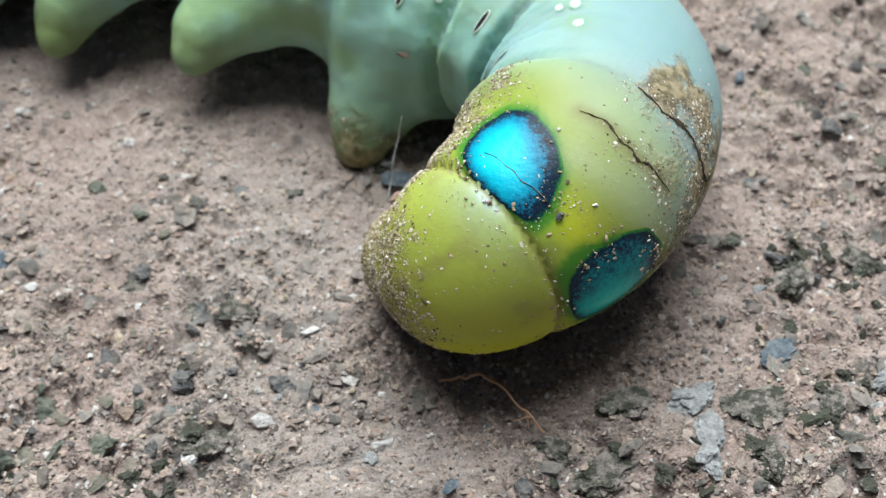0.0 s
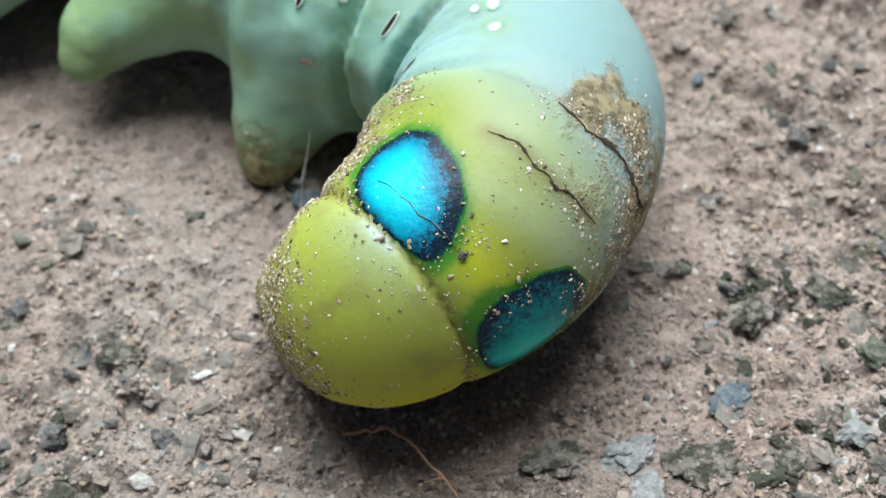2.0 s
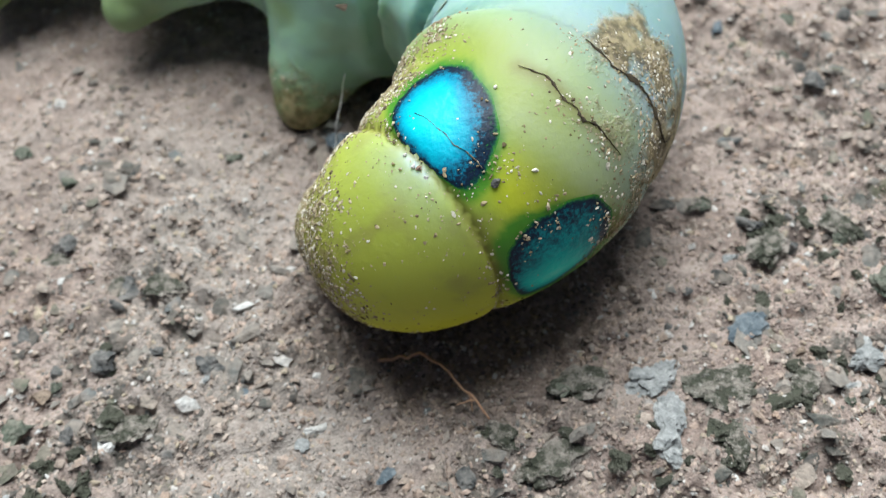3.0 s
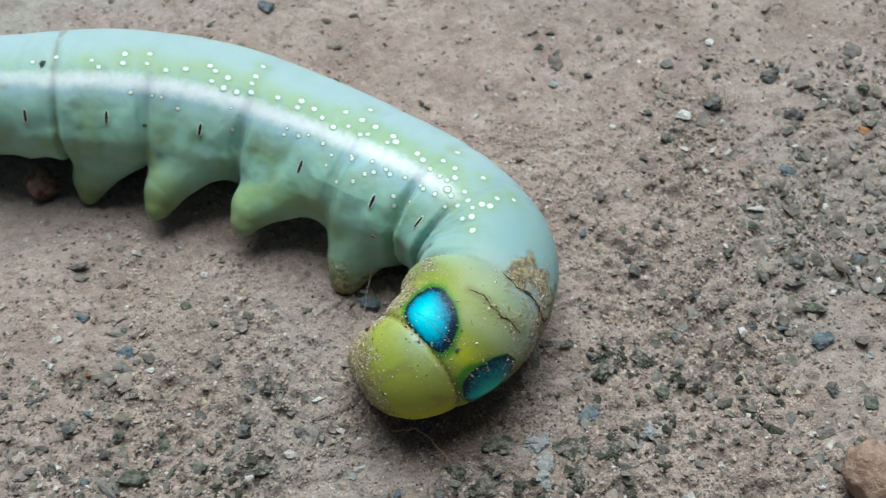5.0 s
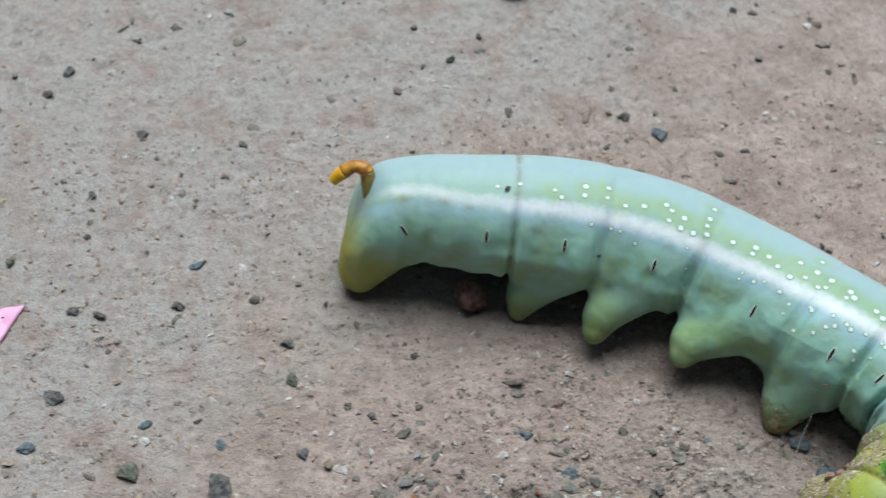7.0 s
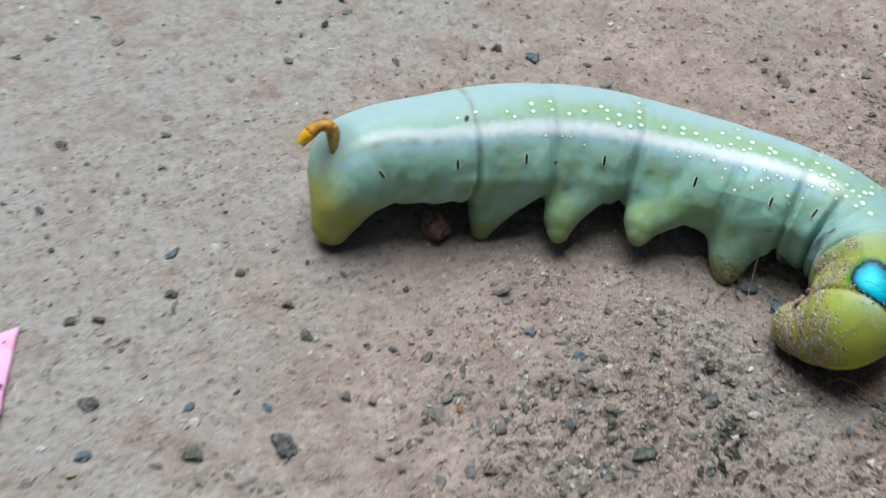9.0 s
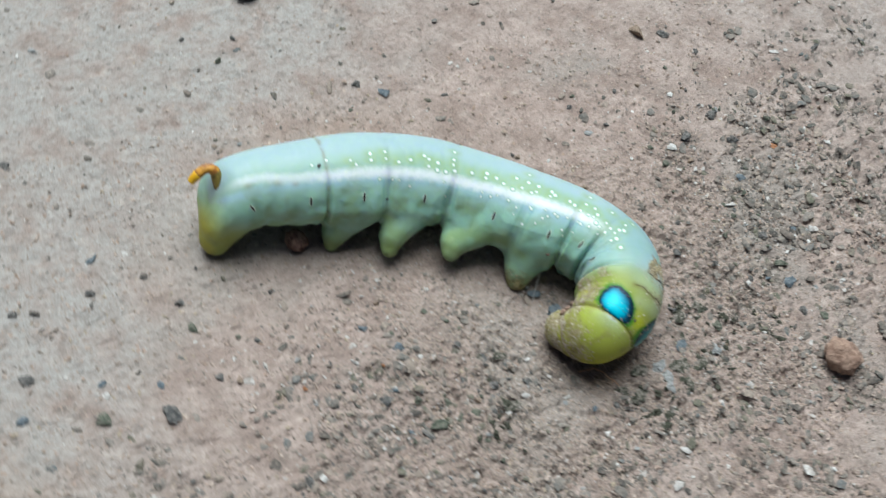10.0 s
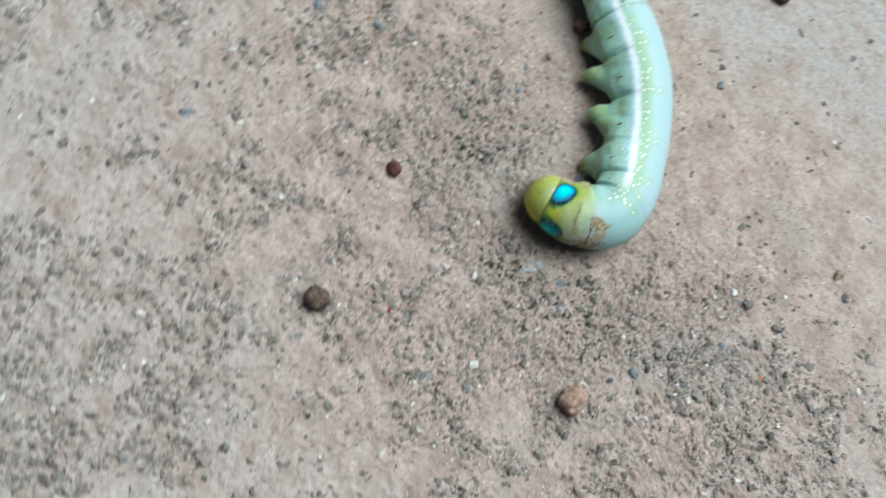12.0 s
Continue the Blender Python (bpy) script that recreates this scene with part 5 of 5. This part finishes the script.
def build_crumbs():
    for n, (x, y, size, kind, turn) in enumerate(CRUMBS):
        v, f = ICO4[0].copy(), ICO4[1]
        v *= (1 + 1.3 * (fbm(v[:, 0] + n * 3, v[:, 1], 0.8, 3, 400 + n, v[:, 2]) - 0.5))[:, None]
        v *= (1 + 0.7 * (fbm(v[:, 0] + n * 3, v[:, 1], 0.22, 3, 500 + n, v[:, 2]) - 0.5))[:, None]
        v *= np.array([1, 0.62, 0.50]) * size * 0.45
        top = 0.15 * size
        v[:, 2] = np.where(v[:, 2] > top, top + 0.25 * (v[:, 2] - top), v[:, 2])
        v[:, 2] = np.maximum(v[:, 2], -0.1 * size)
        v[:, 2] -= v[:, 2].min()
        mt = {"green": M_CRUMB, "silver": M_SILVER, "slate": M_BLUE, "dark": M_CRUMB}[kind]
        ob = rest("cement_crumb", mesh_of("cement_crumb", v, f, [mt], False), x, y, float(ground_height(np.array([x]), np.array([y]))[0]) - 0.10 * size, turn)
        tagged(ob, {"green": "crumbling grey-green lump of old cement", "silver": "pale grey crumbling flake of cement", "slate": "blue-grey crumbling lump of stone", "dark": "dark grey crumbling lump of cement"}[kind], "stone", "crumbling lumps on the cement")


def build_mossy_bits():
    """Dark mossy bits of broken cement, close together beside the head."""
    r = random.Random(131)
    data = []
    for k in range(7):
        v, f = crumbly(1.0, 900 + 11 * k, 0.5, 1.25)
        data.append(mesh_of("cement_bit", v, f, [M_MOSSY], False))
    spots = ((23, -27, 5.5), (30, -24, 5.5), (36, -22, 6), (33, -29, 5), (20, -31, 4.5), (-1, -24, 5), (29, -17, 3), (42, -25, 5))
    placed = 0
    while placed < 120:
        px, py, wide = r.choice(spots)
        x, y = r.gauss(px, wide * 0.5), r.gauss(py, wide * 0.4)
        if nearest(np.array([[x, y, 4.0]]))[0][0] < 3.0 or r.random() > 0.25 + float(grit_heaps(np.array([x]), np.array([y]))[0]):
            continue
        size = r.uniform(0.5, 1.0) + 0.9 * r.random() ** 4
        ob = rest("cement_bit", r.choice(data), x, y, float(ground_height(np.array([x]), np.array([y]))[0]) - 0.14 * size)
        ob.matrix_world = ob.matrix_world @ pose(0, 0, 0, r.uniform(-15, 15), r.uniform(-15, 15), r.uniform(0, 360)) @ Matrix.Scale(size, 4)
        tagged(ob, "dark mossy bit of broken cement", "stone", "mossy bits beside the head")
        placed += 1


build_stones()
build_mossy_bits()
build_gravel()
build_crumbs()
clod("earth_clod", "round brown crumbly clod of earth on the cement", 48.0, -33.2, 5.2, M_CLOD, 3)
clod("earth_clod", "dark brown crumb of earth on the cement", -4.2, 54.2, 4.3, M_BLACK, 5, 0.7)
clod("earth_clod", "blackish brown oval clod of earth on the cement", 12.2, -64.5, 4.8, M_BROWN, 6, 0.6)
clod("earth_clod", "reddish brown crumb beside the caterpillar's belly", -14.8, 9.6, 3.1, M_RUSTY, 3, 0.95)
clod("seed", "dark red round seed on the cement", -3.6, -39.7, 3.1, M_SEED, 9, 0.85)


# ---- fallen petal and small threads ----
def build_petal():
    n, pts, tri, deep, cream = 26, [], [], [], []
    a, b, c = np.array([-56.6, 12.9]), np.array([-61.3, 2.6]), np.array([-67.0, 13.6])
    index = {}
    for i in range(n + 1):
        for j in range(n + 1 - i):
            u, w = i / n, j / n
            q = a * (1 - u - w) + b * u + c * w
            index[i, j] = len(pts)
            edge = 0.35 * (fbm(np.array([q[0]]), np.array([q[1]]), 1.5, 2, 88)[0] - 0.5)
            lift = 0.35 + 0.5 * math.sin(3.0 * w) * w + 1.3 * max(0, w - 0.62) ** 1.2 * 2.0 + 0.5 * u * u + edge * 0.8
            jag = (0.9 * fbm(np.array([q[0]]), np.array([q[1]]), 0.8, 3, 89)[0] + 0.25) * math.exp(-16 * u) * (0.2 + min(1.0, 4 * w * (1 - w)))
            out = 5.5 * u * w * (1 - 0.3 * w)
            pts.append((q[0] + edge - 0.75 * out * (u + w) ** 4, q[1] + edge * 0.7 - jag - 0.6 * out * (u + w) ** 4, lift))
            deep.append(smooth01(u + w, 0.62, 0.95) * (0.4 + w))
            cream.append(w - 0.40 + 0.1 * edge)
    for i in range(n):
        for j in range(n - i):
            tri.append([index[i, j], index[i + 1, j], index[i, j + 1]])
            if i + j < n - 1:
                tri.append([index[i + 1, j], index[i + 1, j + 1], index[i, j + 1]])
    pts = np.array(pts)
    k = len(pts)
    both = np.concatenate([pts, pts - [0, 0, 0.22]])
    edge_loop = [index[i, 0] for i in range(n + 1)] + [index[n - j, j] for j in range(1, n + 1)] + [index[0, n - j] for j in range(1, n)]
    faces = [t[::-1] for t in tri] + [[q + k for q in t] for t in tri]
    faces += [[edge_loop[i], edge_loop[(i + 1) % len(edge_loop)], edge_loop[(i + 1) % len(edge_loop)] + k, edge_loop[i] + k] for i in range(len(edge_loop))]
    me = mesh_of("petal", both, faces, [M_PETAL])
    float_attr(me, "brown", np.exp(-((both[:, 0] + 61.4) ** 2 / 5.5 + (both[:, 1] - 10.2) ** 2 / 6.5)))
    float_attr(me, "deep", np.tile(deep, 2))
    float_attr(me, "cream", np.tile(cream, 2))
    bm = bmesh.new()
    bm.from_mesh(me)
    bmesh.ops.recalc_face_normals(bm, faces=bm.faces)
    bm.to_mesh(me)
    bm.free()
    tagged(new("petal", me), "torn bright pink petal with a brown blotch", "petal")
    v, f = rock(1.5, 61, ICO2, 0.5, 0.6)
    ob = rest("pebble", mesh_of("pebble", v, f, [M_DARK], False), -61.0, 10.7, 0.52)
    tagged(ob, "dark pebble resting on the pink petal", "stone")
    # a curled beige scrap at its torn side, and dirt specks
    line = bent([(-63.9, 9.7, 0.6), (-64.3, 9.2, 1.0), (-64.8, 9.3, 1.1), (-65.2, 9.8, 0.8)], 24)
    v, f = rod(line, 0.24 * np.sin(np.linspace(0.5, np.pi - 0.5, 24)), 8)
    tagged(new("petal_scrap", mesh_of("petal_scrap", v, f, [M_SCRAP])), "curled beige scrap torn from the petal", "petal")
    for k, (x, y, size) in enumerate(((-59.9, 6.6, 0.5), (-57.6, 9.6, 0.3), (-58.4, 11.2, 0.25), (-63.6, 13.3, 0.5))):
        v, f = crumbly(size, 640 + k, 0.5)
        tagged(rest("dirt_speck", mesh_of("dirt_speck", v, f, [M_BLACK], False), x, y, 0.62 if k < 3 else 0.8), "dark dirt speck on the pink petal", "dirt", "dirt specks on the petal")


def thread(name, label, ctrl, thick, mt):
    line = bent(ctrl, 40)
    line[:, 2] += ground_height(line[:, 0], line[:, 1])
    v, f = rod(line, thick * np.linspace(1, 0.5, 40), 6)
    return tagged(new(name, mesh_of(name, v, f, [mt])), label, "fibre")


def fork(ctrl, parent):
    line = bent(ctrl, 14)
    line[:, 2] += ground_height(line[:, 0], line[:, 1])
    v, f = rod(line, 0.05 * np.linspace(1, 0.5, 14), 6)
    part("branch", mesh_of("branch", v, f, [M_FIBRE]), parent)


build_petal()
rootlet = thread("fibre", "fine reddish brown fibre curled on the cement", [(12.5, -21.45, 0.15), (13.0, -21.54, 0.45), (13.68, -21.76, 0.9), (14.54, -22.22, 1.35), (15.15, -22.94, 1.5), (15.69, -23.78, 1.2), (16.17, -24.58, 0.9), (16.59, -25.3, 0.5)], 0.085, M_FIBRE)
fork([(16.17, -24.58, 0.9), (15.8, -24.45, 0.7), (15.39, -24.36, 0.4)], rootlet)
fork([(15.95, -24.2, 1.05), (16.0, -24.5, 0.75), (15.98, -24.76, 0.4)], rootlet)
thread("hair", "fine white hair beside the proleg", [(11.9, -9.6, 0.2), (12.4, -8.7, 1.5), (12.9, -8.0, 2.8), (13.2, -7.6, 3.8)], 0.04, M_HAIR)


def motions():
    """Nothing moves here but the camera, which is keyed at the top."""


motions()
